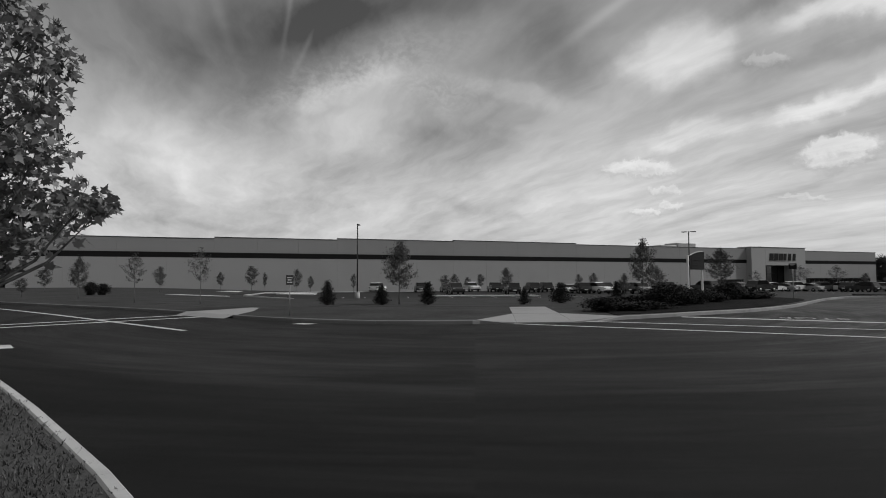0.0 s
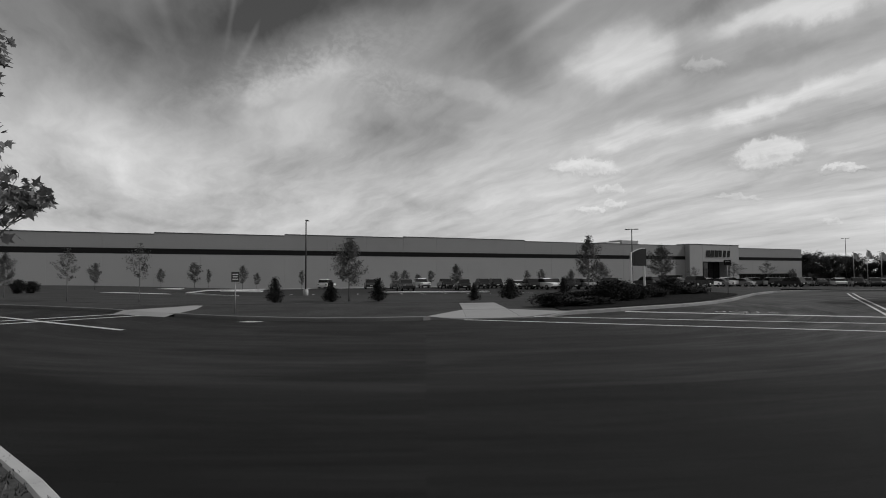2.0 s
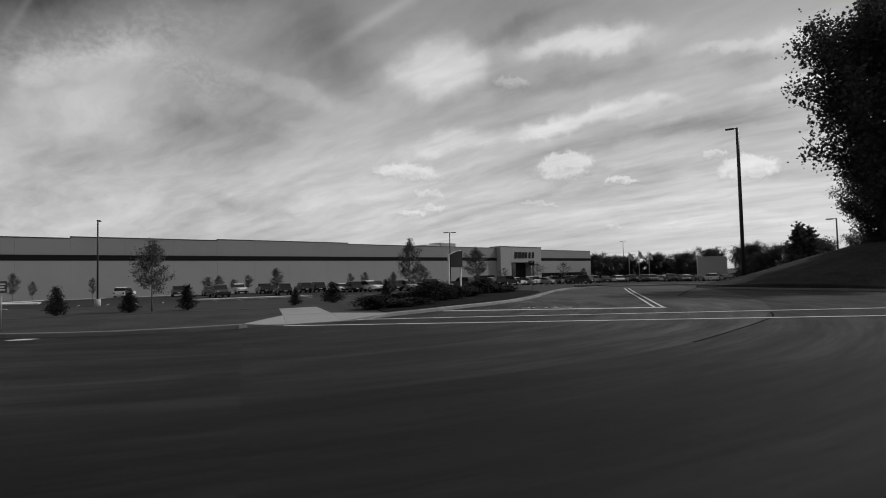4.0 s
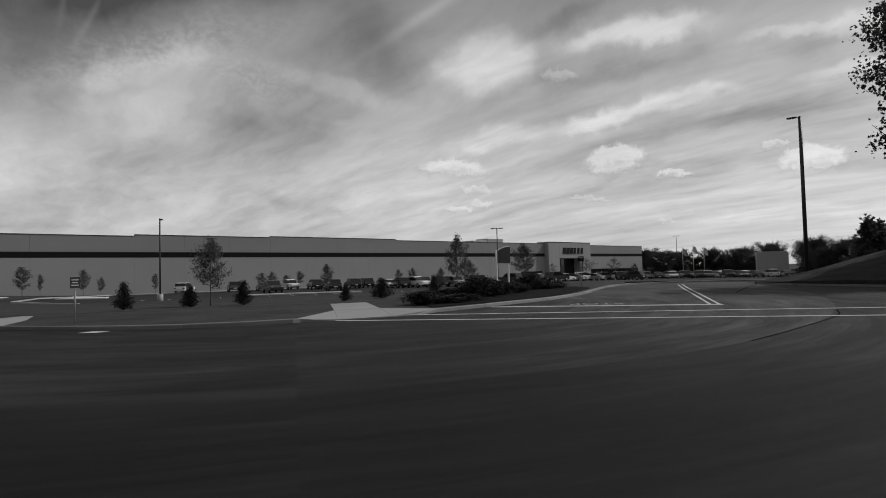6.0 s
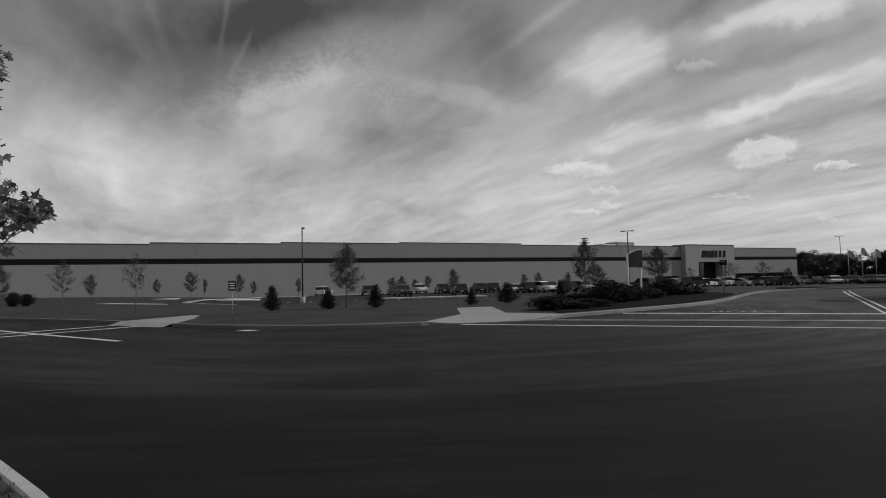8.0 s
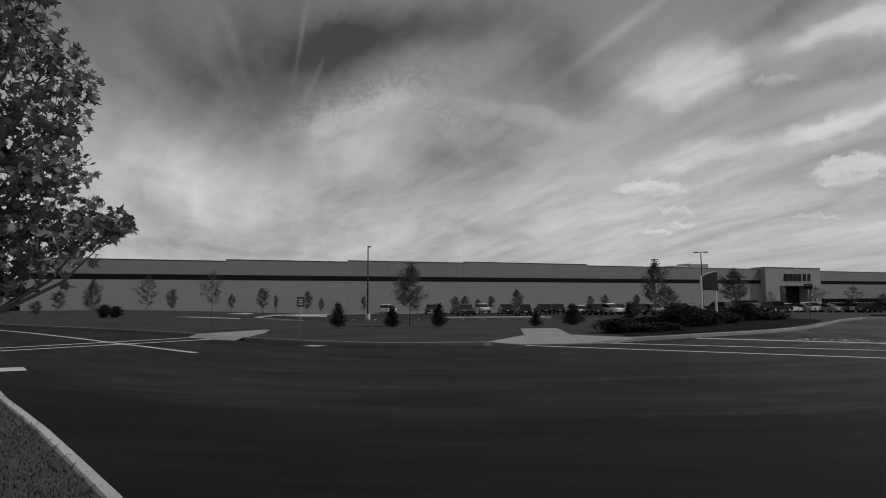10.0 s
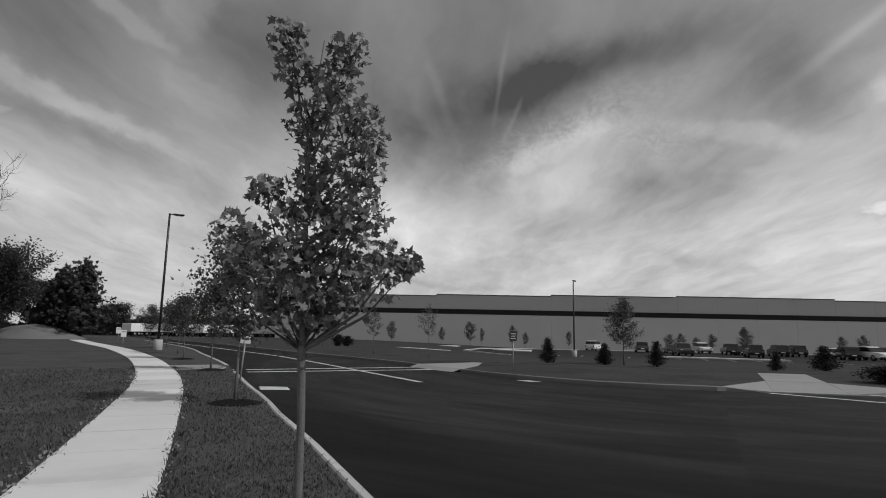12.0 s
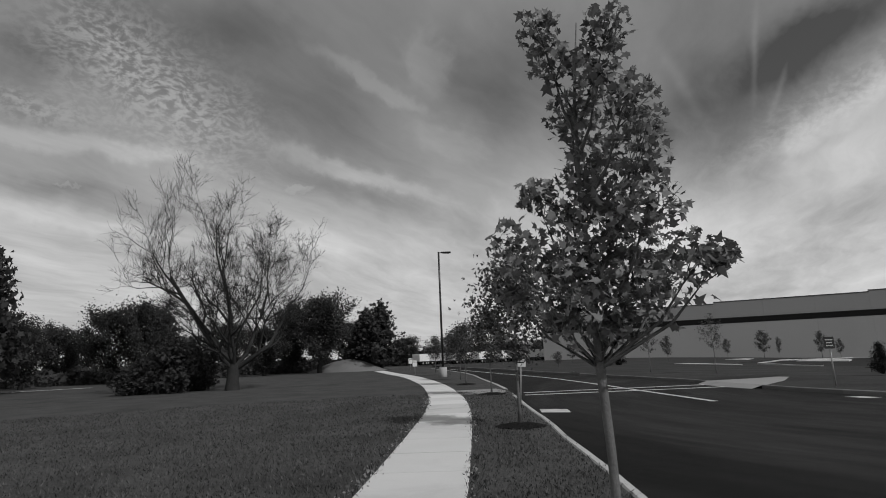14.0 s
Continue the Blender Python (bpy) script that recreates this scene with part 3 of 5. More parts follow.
# footpath and ramps
WALK = smooth_line([(0.3, -12), (0.2, -5.5), (-0.5, -1.7), (-2.2, 0.35), (-4.3, 2.2), (-5.65, 3.55), (-7.75, 5.5), (-10.55, 8.05), (-14.15, 11.2), (-19.2, 15.15), (-27.6, 20.95),
                    (-39.4, 28.05), (-50.8, 34.0), (-66, 42.2)], 0.5)
stones("footpath", WALK, 1.28, 0.02, 0.145, 1.5, M["concrete"], "pale concrete footpath of jointed slabs", "footpath", gap=0.014, round_edge=0.008)
sheet("ramp", [(-20.4, 16.7), (-19.5, 18.4), (-18.1, 17.6), (-17.3, 16.6), (-18.2, 15.3)], 0.138, M["ramp"], 1.0, "concrete kerb ramp to the crossing", "ramp")
sheet("ramp", [(-13.2, 25.3), (-11.4, 23.75), (-9.9, 22.9), (-10.3, 25.8), (-11.1, 28.5), (-11.6, 28.7), (-12.2, 27.1)], 0.13, M["ramp"], 1.0, "concrete kerb ramp on the lawn side", "ramp")
sheet("ramp", [(1.57, 24.04), (3.54, 24.4), (3.6, 29.7), (1.72, 29.3)], 0.132, M["ramp"], 1.0, "pale concrete landing behind the crossing", "ramp")


def ramp_face(corners, label):
    """One sloped concrete face of a kerb ramp, with a body below it."""
    up_, low_ = [Vector(c) for c in corners], [Vector((c[0], c[1], -0.1)) for c in corners]
    n = len(up_)
    faces = [tuple(range(n)), tuple(range(2 * n - 1, n - 1, -1))] + [(i, n + i, n + (i + 1) % n, (i + 1) % n) for i in range(n)]
    bm = bmesh.new()
    vs = [bm.verts.new(v) for v in up_ + low_]
    for q in faces:
        bm.faces.new([vs[i] for i in q])
    bmesh.ops.recalc_face_normals(bm, faces=bm.faces[:])
    tagged(new("ramp", done("ramp", bm, M["ramp"])), label, "ramp", kind="structure")


ramp_face([(1.57, 24.02, 0.128), (1.5, 20.75, 0.012), (3.6, 21.15, 0.012), (3.53, 24.37, 0.128)], "sloped concrete ramp down to the crossing")
ramp_face([(-0.1, 20.1, 0.13), (1.49, 20.73, 0.012), (1.56, 24.02, 0.13)], "pale triangular flare beside the ramp")
ramp_face([(3.61, 21.17, 0.012), (5.8, 22.55, 0.13), (3.55, 24.37, 0.13)], "pale triangular flare beside the ramp")
stones("footpath_far", smooth_line([(1.8, 30.6), (-1.7, 30.6), (-4.7, 30.5), (-10.5, 30.1), (-14, 30.6), (-22, 34.5)], 1.0), 1.25, 0.0, 0.128, 1.5, M["old_path"], "narrow dark footpath across the lawn", "footpath")

# sloped aprons where the ramps meet the road
def apron(line, toward, wide=0.5):
    verts, faces = [], []
    for a, b in line:
        verts += [(a, b, land(a, b) + 0.139), (a + toward[0] * wide, b + toward[1] * wide, land(a, b) + 0.008)]
    faces = [(2 * i, 2 * i + 1, 2 * i + 3, 2 * i + 2) for i in range(len(line) - 1)]
    me = mesh("ramp_apron", verts, faces, M["ramp"])
    tagged(new("ramp_apron", me), "sloped concrete lip of the kerb ramp", "ramp", kind="structure")


apron([(-13.2, 25.25), (-11.4, 23.8), (-9.95, 22.95)], (-0.55, -0.83))
apron([(-19.5, 18.4), (-18.1, 17.6), (-17.3, 16.6)], (0.65, 0.76), 0.35)

# painted lines
def line_mark(a, b, w=0.15):
    ribbon("crossing_line", straight(a, b, 0.5), w, 0.016, M["paint"], "white painted crossing line on asphalt")


line_mark((1.35, 20.15), (24.0, 10.15), 0.22)
line_mark((4.1, 21.35), (26.0, 13.1), 0.22)
line_mark((-16.6, 17.2), (-10.9, 24.2), 0.32)
line_mark((-17.6, 18.2), (-12.7, 24.7), 0.32)
ribbon("stop_line", straight((8.5, 23.95), (17.2, 19.75)), 0.42, 0.006, M["paint"], "white painted stop line across the driveway")
for off in (0.0, 0.32):
    ribbon("lane_line", smooth_line([(17.1 - off, 19.8 + off * 0.5), (22.2 - off, 27.2 + off * 0.5), (27.4 - off, 34.8 + off * 0.5), (32.6 - off, 42.2 + off * 0.5)], 1.0), 0.12, 0.006, M["paint"], "double painted lane line in the driveway")
ribbon("lane_line", smooth_line([(-9.1, 17.3), (-14.2, 21.05), (-16.45, 22.75), (-20.3, 25.55), (-26.7, 29.9), (-38, 36.5), (-58, 48)], 1.0), 0.2, 0.014, M["paint"], "pale painted centre line along the road")
sheet("road_mark", [(-12.35, 13.2), (-11.6, 13.55), (-10.95, 12.9), (-11.65, 12.5)], 0.007, M["paint"], 1.0, "short pale block painted near the kerb", "marking", skirt=0)
sheet("road_mark", [(-6.6, 20.0), (-6.0, 19.8), (-5.7, 20.1), (-6.3, 20.35)], 0.007, M["paint"], 1.0, "small pale mark on the asphalt", "marking", skirt=0)
stop_text = bpy.data.curves.new("stop_word", "FONT")
stop_text.body, stop_text.size, stop_text.align_x, stop_text.align_y = "STOP", 1.0, "CENTER", "CENTER"
stop_text.materials.append(M["worn_paint"])
word = tagged(new("stop_word", stop_text), "worn white word STOP painted on asphalt", "marking", kind="structure")
word.matrix_basis = pose(13.3, 23.15, 0.008, 0, 0, 180 - 25) @ Matrix.Diagonal((1.0, 1.45, 1, 1))

# mulch beds
def ring(x, y, r, n=22, seed=1):
    rng = random.Random(seed)
    return [(x + math.cos(2 * math.pi * k / n) * r * rng.uniform(.85, 1.1), y + math.sin(2 * math.pi * k / n) * r * rng.uniform(.85, 1.1)) for k in range(n)]


TREE1 = (-2.57, 2.73)
for k, (x, y) in enumerate((TREE1, (-9.4, 9.25), (-17.2, 15.95), (-24.2, 20.8))):
    sheet("mulch_ring", ring(x, y, 0.55, 22, k), 0.128, M["mulch"], 0.25, "dark mulch ring round the young tree", "mulch", lambda a, b, x=x, y=y, k=k: (0.07 if k else 0.16) * ease(1.2 - math.hypot(a - x, b - y) / 0.55), skirt=0.1)
sheet("mulch_bed", smooth_line([(5.6, 23.3), (7.4, 24.4), (11.0, 26.9), (14.5, 29.6), (17.8, 33.4), (22, 39.5), (21, 44), (16, 43), (11.5, 36), (8.5, 31), (6, 27), (5.6, 23.3)], 1.0)[:-1],
      0.13, M["mulch"], 1.5, "dark mulched planting bed round the sign", "mulch", lambda a, b: 0.02)

# ---- the long warehouse ----
FACE_AZ, FACE_D, FLOOR = -26.0, 115.0, -3.2
along = Vector((math.cos(radians(26)), math.sin(radians(26)), 0))
foot = bearing(FACE_AZ) * FACE_D
turn = Matrix(((along.x, -along.y, 0, foot.x), (along.y, along.x, 0, foot.y), (0, 0, 1, 0), (0, 0, 0, 1)))
# in this frame x runs along the facade, y away from the road
hall = thing("warehouse", turn, "long pale flat-roofed warehouse with a dark band", "warehouse")
SEGMENTS = ((-31.0, 1.2, 9.2), (1.2, 24.6, 9.5), (24.6, 50.6, 9.78), (50.6, 83.6, 10.0), (83.6, 142.0, 9.72), (164.6, 200.8, 9.45))
BAND_LOW, BAND_HIGH = 5.5, 6.5


def slab(name, x0, x1, y0, y1, z0, z1, mat, bevel=0.02, label=""):
    return part(name, block(name, (x1 - x0, y1 - y0, z1 - z0), mat, ((x0 + x1) / 2, (y0 + y1) / 2, z0), bevel), hall, None, label)


for x0, x1, top in SEGMENTS:
    gaps = 0.003
    n = max(1, round((x1 - x0) / 8.5))
    last = x1 > 190
    for k in range(n):
        a, b = x0 + (x1 - x0) * k / n + gaps, x0 + (x1 - x0) * (k + 1) / n - gaps
        slab("lower_panel", a, b, 0, 0.3, FLOOR, BAND_LOW, M["wall"])
        slab("upper_panel", a, b, 0, 0.3, BAND_HIGH, top - 0.12, M["upper_wall"])
    slab("band", x0, x1, -0.02 if x0 > -31 else 0.0, 0.28, BAND_LOW, BAND_HIGH, M["band"], 0.01, "dark horizontal band")
    slab("coping", x0 - 0.02, x1 + 0.02, -0.06, 0.4, top - 0.12, top, M["steel"], 0.02, "dark metal roof edge")
    slab("roof", x0, x1, 0.35, 90, top - 1.0, top - 0.8, M["upper_wall"], 0.02)
slab("side_wall", -31.0, -30.7, 0.3, 90, FLOOR, 9.1, M["wall"])
slab("side_wall", 200.5, 200.8, 0.3, 90, FLOOR, 9.4, M["wall"])
slab("back_wall", -31.0, 200.8, 90, 90.3, FLOOR, 9.2, M["wall"])
# strip windows beside the entrance
def strip(x0, x1, z0, z1, n):
    w = part("window_strip", block("window_frame", (x1 - x0, 0.1, z1 - z0), M["dark"], ((x0 + x1) / 2, -0.05, z0), 0.01), hall, None, "dark strip of office windows")
    for k in range(n):
        a, b = x0 + (x1 - x0) * (k + 0.08) / n, x0 + (x1 - x0) * (k + 0.92) / n
        part("pane", block("pane", (b - a, 0.04, z1 - z0 - 0.3), M["glass"], ((a + b) / 2, -0.12, z0 + 0.15), 0), w)
    return w


strip(166.0, 197.5, -1.1, 1.2, 14)
strip(130.5, 140.5, -1.2, 0.9, 5)
# entrance tower with a deep portal
TX0, TX1, TY, TTOP = 142.0, 164.6, -1.6, 10.05
PX0, PX1, PTOP = 147.6, 160.2, 4.9
slab("tower_pier", TX0, PX0, TY, 3.0, FLOOR, TTOP, M["tower"], 0.03)
slab("tower_pier", PX1, TX1, TY, 3.0, FLOOR, TTOP, M["tower"], 0.03)
slab("tower_head", PX0, PX1, TY, 3.0, PTOP, TTOP, M["tower"], 0.03)
slab("tower_coping", TX0 - 0.1, TX1 + 0.1, TY - 0.1, 3.1, TTOP, TTOP + 0.12, M["steel"], 0.02, "dark metal roof edge")
slab("portal_glass", PX0, PX1, 2.2, 2.4, FLOOR, PTOP, M["glass"], 0, "dark glazing deep in the portal")
for k in range(6):
    x = PX0 + (PX1 - PX0) * k / 5
    slab("mullion", x - 0.08, x + 0.08, 2.05, 2.2, FLOOR, PTOP, M["dark"], 0.01)
for z in (-0.2, 2.4):
    slab("transom", PX0, PX1, 2.0, 2.2, z, z + 0.14, M["dark"], 0.01)
slab("roof_unit", 150.5, 158.5, 2, 6, TTOP, TTOP + 0.5, M["galv"], 0.05, "low roof unit behind the parapet")
for x0, x1, h in ((113.5, 119.0, 1.0), (119.5, 126.0, 1.7)):
    slab("roof_unit", x0, x1, 3, 8, 8.9, 9.3 + h, M["galv"], 0.06, "grey air handling unit on the roof")
# the name over the portal, as plain dark shapes
for k in range(6):
    bm = bmesh.new()
    x0, w = 149.2 + k * 1.95, 1.55 if k in (0, 1, 2) else 1.1
    q = [bm.verts.new((x0 + dx + dz * 0.12, TY - y, 6.35 + dz)) for y in (0.14, 0.0) for dx, dz in ((0, 0), (w, 0), (w, 2.0), (0, 2.0))]
    for f in ((0, 1, 2, 3), (7, 6, 5, 4), (0, 4, 5, 1), (1, 5, 6, 2), (2, 6, 7, 3), (3, 7, 4, 0)):
        bm.faces.new([q[i] for i in f])
    bmesh.ops.recalc_face_normals(bm, faces=bm.faces[:])
    part("name_shape", done("name_shape", bm, M["dark"]), hall, None, "dark slanted block of the company name")

# a pale track across the field
ribbon("field_track", [tuple(spot(a, 64).xy) for a in (-96, -92, -88, -85, -82)], 0.9, 0.135, M["concrete"], "pale concrete strip across the field", "track")

# ---- trees ----
STAR = []
for k, (a, r) in enumerate(((-90, 0.5), (-60, 0.42), (-28, 0.62), (-8, 0.36), (18, 0.85), (48, 0.4), (90, 1.0), (132, 0.4), (162, 0.85), (188, 0.36), (208, 0.62), (240, 0.42))):
    STAR.append((math.cos(radians(a)) * r * 0.55, math.sin(radians(a)) * r * 0.55))
OVAL = ((0, -0.5), (0.32, -0.1), (0.22, 0.3), (0, 0.55), (-0.24, 0.3), (-0.32, -0.1))
SPRAY = ((0, -0.5), (0.18, -0.15), (0.5, -0.05), (0.25, 0.15), (0.3, 0.5), (0.0, 0.3), (-0.35, 0.45), (-0.22, 0.1), (-0.5, -0.1), (-0.15, -0.2))


def leaves(name, centres, sizes, outline, mat, seed, droop=0.35):
    """Many leaves, each a face of its own, turned every way."""
    rng = np.random.default_rng(seed)
    c = np.asarray(centres, float)
    n, k = len(c), len(outline)
    up = rng.normal(size=(n, 3)) * 0.75 + np.array((0.25, 0.05, 0.55))
    up /= np.linalg.norm(up, axis=1)[:, None]
    side = np.cross(up, rng.normal(size=(n, 3)))
    side /= np.linalg.norm(side, axis=1)[:, None]
    front = np.cross(up, side)
    o = np.asarray(outline, float)
    s = np.asarray(sizes, float)[:, None, None]
    pts = c[:, None, :] + s * (o[None, :, :1] * side[:, None, :] + o[None, :, 1:] * front[:, None, :])
    pts -= s * droop * (o[None, :, :1] ** 2) * up[:, None, :]
    faces = np.arange(n * k).reshape(n, k).tolist()
    return mesh(name, pts.reshape(-1, 3).tolist(), faces, mat)


def tree_thing(name, m, trunk_mesh, crown_mesh, label, category="tree", group=""):
    t = thing(name, m, label, category, group)
    part("trunk", trunk_mesh, t)
    if crown_mesh:
        part("crown", crown_mesh, t)
    return t


def make_tree(name, height, clear, radius, count, size, outline, bark, leaf, seed, thick, branches=18, shape=0.6, spread=0.16, label="", group="", m=Matrix(), gappy=1.0, twist=0.04):
    """A tree with a tapered trunk, rising limbs and leaves along their outer parts. shape: where up the crown it is widest."""
    rng = random.Random(seed)
    bend = [Vector((rng.uniform(-1, 1), rng.uniform(-1, 1), 0)) * twist * height * k / 6 for k in range(7)]
    stem = [Vector((0, 0, -0.1))] + [Vector((0, 0, height * 0.93 * k / 6)) + bend[k] * 0.5 for k in range(1, 7)]
    chunks = [tube_data(stem, [thick * 1.35] + [thick * (1 - 0.9 * k / 6) for k in range(1, 7)], 8)]
    centres, sizes = [], []

    def on_stem(z):
        k = min(max(z / (height * 0.93) * 6, 0), 5.999)
        return stem[int(k)].lerp(stem[int(k) + 1], k - int(k))
    for i in range(branches):
        f = (i + rng.uniform(0, 0.8)) / branches
        z0 = clear + (height * 0.86 - clear) * f
        prof = math.sin(math.pi * min(1, max(0.02, (f * 0.88 + 0.12)) ** (math.log(0.5) / math.log(max(0.12, min(0.9, 1 - shape))))))
        length = radius * max(0.18, prof) * rng.uniform(0.75, 1.2)
        a = i * 2.399 + rng.uniform(-0.5, 0.5)
        rise = rng.uniform(0.25, 0.75) + 0.5 * f
        d = Vector((math.cos(a), math.sin(a), rise))
        p0 = on_stem(z0)
        p1 = p0 + Vector((d.x, d.y, d.z * 0.7)) * length * 0.5
        p2 = p0 + Vector((d.x, d.y, d.z)) * length
        if p2.z > height:
            p2 = p0 + (p2 - p0) * max(0.2, (height - p0.z) / (p2.z - p0.z))
            p1 = p0.lerp(p2, 0.5)
        rr = thick * 0.38 * (1 - 0.6 * f)
        chunks.append(tube_data([p0, p1, p2], [rr, rr * 0.6, rr * 0.2], 5, False))
        n = int(count / branches * (0.5 + prof) * gappy)
        for _ in range(n):
            t = rng.uniform(0.25, 1.08) ** 0.8
            q = (p0.lerp(p1, t * 2) if t < 0.5 else p1.lerp(p2, t * 2 - 1))
            q = q + Vector((rng.gauss(0, 1), rng.gauss(0, 1), rng.gauss(0, 0.9))) * spread * radius * (0.6 + t * 0.7)
            centres.append(q)
            sizes.append(size * rng.uniform(0.6, 1.25))
        for _ in range(2):
            t = rng.uniform(0.4, 0.9)
            q = p0.lerp(p2, t)
            w = q + Vector((rng.uniform(-1, 1), rng.uniform(-1, 1), rng.uniform(0.2, 1))) * length * 0.4
            chunks.append(tube_data([q, w], [rr * 0.4, rr * 0.12], 4, False))
    for _ in range(int(count * 0.06)):
        z = rng.uniform(height * 0.8, height)
        centres.append(on_stem(z) + Vector((rng.gauss(0, 1), rng.gauss(0, 1), 0)) * radius * 0.13)
        sizes.append(size * rng.uniform(0.6, 1.1))
    return tree_thing(name, m, mesh("trunk", *joined(chunks), bark, True), leaves("crown", centres, sizes, outline, leaf, seed), label, "tree", group)


def make_conifer(name, height, radius, count, size, leaf, seed, label, group="", m=Matrix(), clear=0.05, category="shrub", ragged=0.25, round_top=0.0):
    """A conical evergreen: tiers of drooping boughs with sprays of needles."""
    rng = random.Random(seed)
    chunks = [tube_data([(0, 0, -0.05), (0, 0, height * 0.5), (0, 0, height * 0.95)], [height * 0.025, height * 0.016, 0.01], 6)]
    centres, sizes = [], []
    n = 40
    for i in range(n):
        f = i / n
        z0 = height * (clear + (0.97 - clear) * f)
        cone = (1 - f) ** 0.8 * (0.75 + 0.25 * min(1, f * 6)) if not round_top else math.sin(math.pi * min(1, 0.18 + 0.82 * f)) ** 0.6
        length = radius * max(0.06, cone) * rng.uniform(1 - ragged, 1 + ragged)
        a = i * 2.399 + rng.uniform(-0.4, 0.4)
        d = Vector((math.cos(a), math.sin(a), 0.25))
        chunks.append(tube_data([(0, 0, z0), tuple(Vector((0, 0, z0)) + d * length)], [height * 0.006, 0.003], 4, False))
        for _ in range(max(4, int(count / n * (0.3 + 1.3 * cone)))):
            t = rng.uniform(0.1, 1.05)
            centres.append(Vector((0, 0, z0)) + d * length * t + Vector((rng.gauss(0, 1), rng.gauss(0, 1), rng.gauss(0, 0.8))) * radius * 0.14)
            sizes.append(size * rng.uniform(0.6, 1.3))
    return tree_thing(name, m, mesh("trunk", *joined(chunks), M["old_bark"], True), leaves("crown", centres, sizes, SPRAY, leaf, seed), label, category, group)


def stand(q, turn=0.0, size=1.0, wide=None):
    w = wide or size
    return Matrix.Translation(q) @ Matrix.Rotation(radians(turn), 4, "Z") @ Matrix.Diagonal((w, w, size, 1))


# the maple by the camera: limbs that end in leafy lobes (sideways, height, size)
LOBES = ((-0.40, 3.70, 0.13), (-0.33, 3.48, 0.14), (0.07, 3.60, 0.14), (0.00, 3.32, 0.19), (-0.20, 3.18, 0.17), (0.17, 3.08, 0.18), (0.36, 3.10, 0.11),
         (0.00, 2.86, 0.22), (0.30, 2.78, 0.14), (-0.43, 2.60, 0.11), (-0.20, 2.56, 0.18), (0.14, 2.52, 0.24), (0.34, 2.45, 0.18), (-0.56, 2.27, 0.17),
         (-0.36, 2.21, 0.19), (-0.06, 2.21, 0.25), (0.27, 2.19, 0.23), (0.60, 2.12, 0.14), (0.72, 2.10, 0.08), (-0.62, 2.02, 0.11), (-0.20, 1.97, 0.22),
         (0.17, 1.97, 0.24), (0.44, 2.07, 0.17), (0.07, 1.76, 0.11), (-0.26, 1.84, 0.12))
rng = random.Random(4)
right = Vector((0.81, 0.59, 0))
deep = Vector((-0.59, 0.81, 0))
stem = [Vector((0.0, 0.0, -0.1)), Vector((0.01, 0.0, 0.4)), Vector((-0.005, 0.01, 0.85)), Vector((-0.02, 0.0, 1.25)), Vector((-0.03, 0.01, 1.7)), Vector((-0.05, 0, 2.2)), Vector((-0.03, 0, 2.75)), Vector((0.03, 0, 3.2))]
chunks = [tube_data(stem, (0.032, 0.026, 0.024, 0.026, 0.017, 0.013, 0.009, 0.003), 10)]
centres, sizes = [], []
for dx, z, r in LOBES:
    z, dx, r = 1.62 + (z - 1.62) * 0.875 - 0.3, dx * 0.77 + 0.03 + 0.09 * max(0.0, min(1.0, z - 2.4)), r * 0.92
    tip = right * dx + deep * (rng.uniform(-0.4, 0.4) * (0.5 + abs(dx)) if dx < 0.45 else -0.2) + Vector((0, 0, z))
    z0 = max(1.24, z - 0.35 - 0.75 * abs(dx))
    k = min(range(len(stem)), key=lambda i: abs(stem[i].z - z0))
    start = Vector((stem[k].x, stem[k].y, z0))
    mid = start.lerp(tip, 0.5) + Vector((0, 0, -0.04)) + right * dx * 0.1
    chunks.append(tube_data([start, mid, tip], (0.012, 0.008, 0.003), 6, False))
    for _ in range(int(40 + 4400 * r * r)):
        v = Vector((rng.gauss(0, 1), rng.gauss(0, 1), rng.gauss(0, 1))).normalized() * r * 1.12 * rng.random() ** 0.5
        centres.append(tip + v)
        sizes.append(rng.uniform(0.048, 0.09))
    for _ in range(int(70 * r)):
        t = rng.uniform(0.35, 1.0)
        centres.append(start.lerp(tip, t) + Vector((rng.gauss(0, 1), rng.gauss(0, 1), rng.gauss(0, 1))) * 0.06)
        sizes.append(rng.uniform(0.06, 0.12))
    for _ in range(3):
        w = tip + Vector((rng.uniform(-1, 1), rng.uniform(-1, 1), rng.uniform(-0.6, 1))) * r
        chunks.append(tube_data([mid.lerp(tip, 0.6), w], (0.004, 0.0015), 4, False))
tree_thing("maple", Matrix.Translation((TREE1[0], TREE1[1], 0.29)), mesh("trunk", *joined(chunks), M["bark"], True), leaves("crown", centres, sizes, STAR, M["maple"], 11),
           "slender young maple in leaf on a mulch ring", "tree", "young street trees")

# the row of young trees along the verge
# darker leaf colour than the near maple's, to paint in their backlit shade
street = make_tree("maple", 3.9, 1.35, 0.85, 3000, 0.12, STAR, M["bark"], M["foliage"], 21, 0.035, 20, 0.55, 0.17, "young maple on the grass verge by the kerb", "young street trees", Matrix.Translation((-9.4, 9.25, 0.16)))
for k, (x, y, s) in enumerate(((-17.2, 15.95, 0.92), (-24.2, 20.8, 0.9), (-29.5, 25.0, 0.95), (-38, 31.2, 0.95), (-47, 36.8, 1.0))):
    copy_thing(street, stand((x, y, 0.14), 70 * k + 30, s))
# the tall tree on the bank
bank_tree = make_tree("broad_tree", 21.5, 4.6, 5.8, 34000, 0.31, SPRAY, M["old_bark"], M["woods"], 33, 0.42, 110, 0.55, 0.075, "tall leafy tree on the grassy bank", "", Matrix.Translation(spot(58.5, 57, 3.0)))

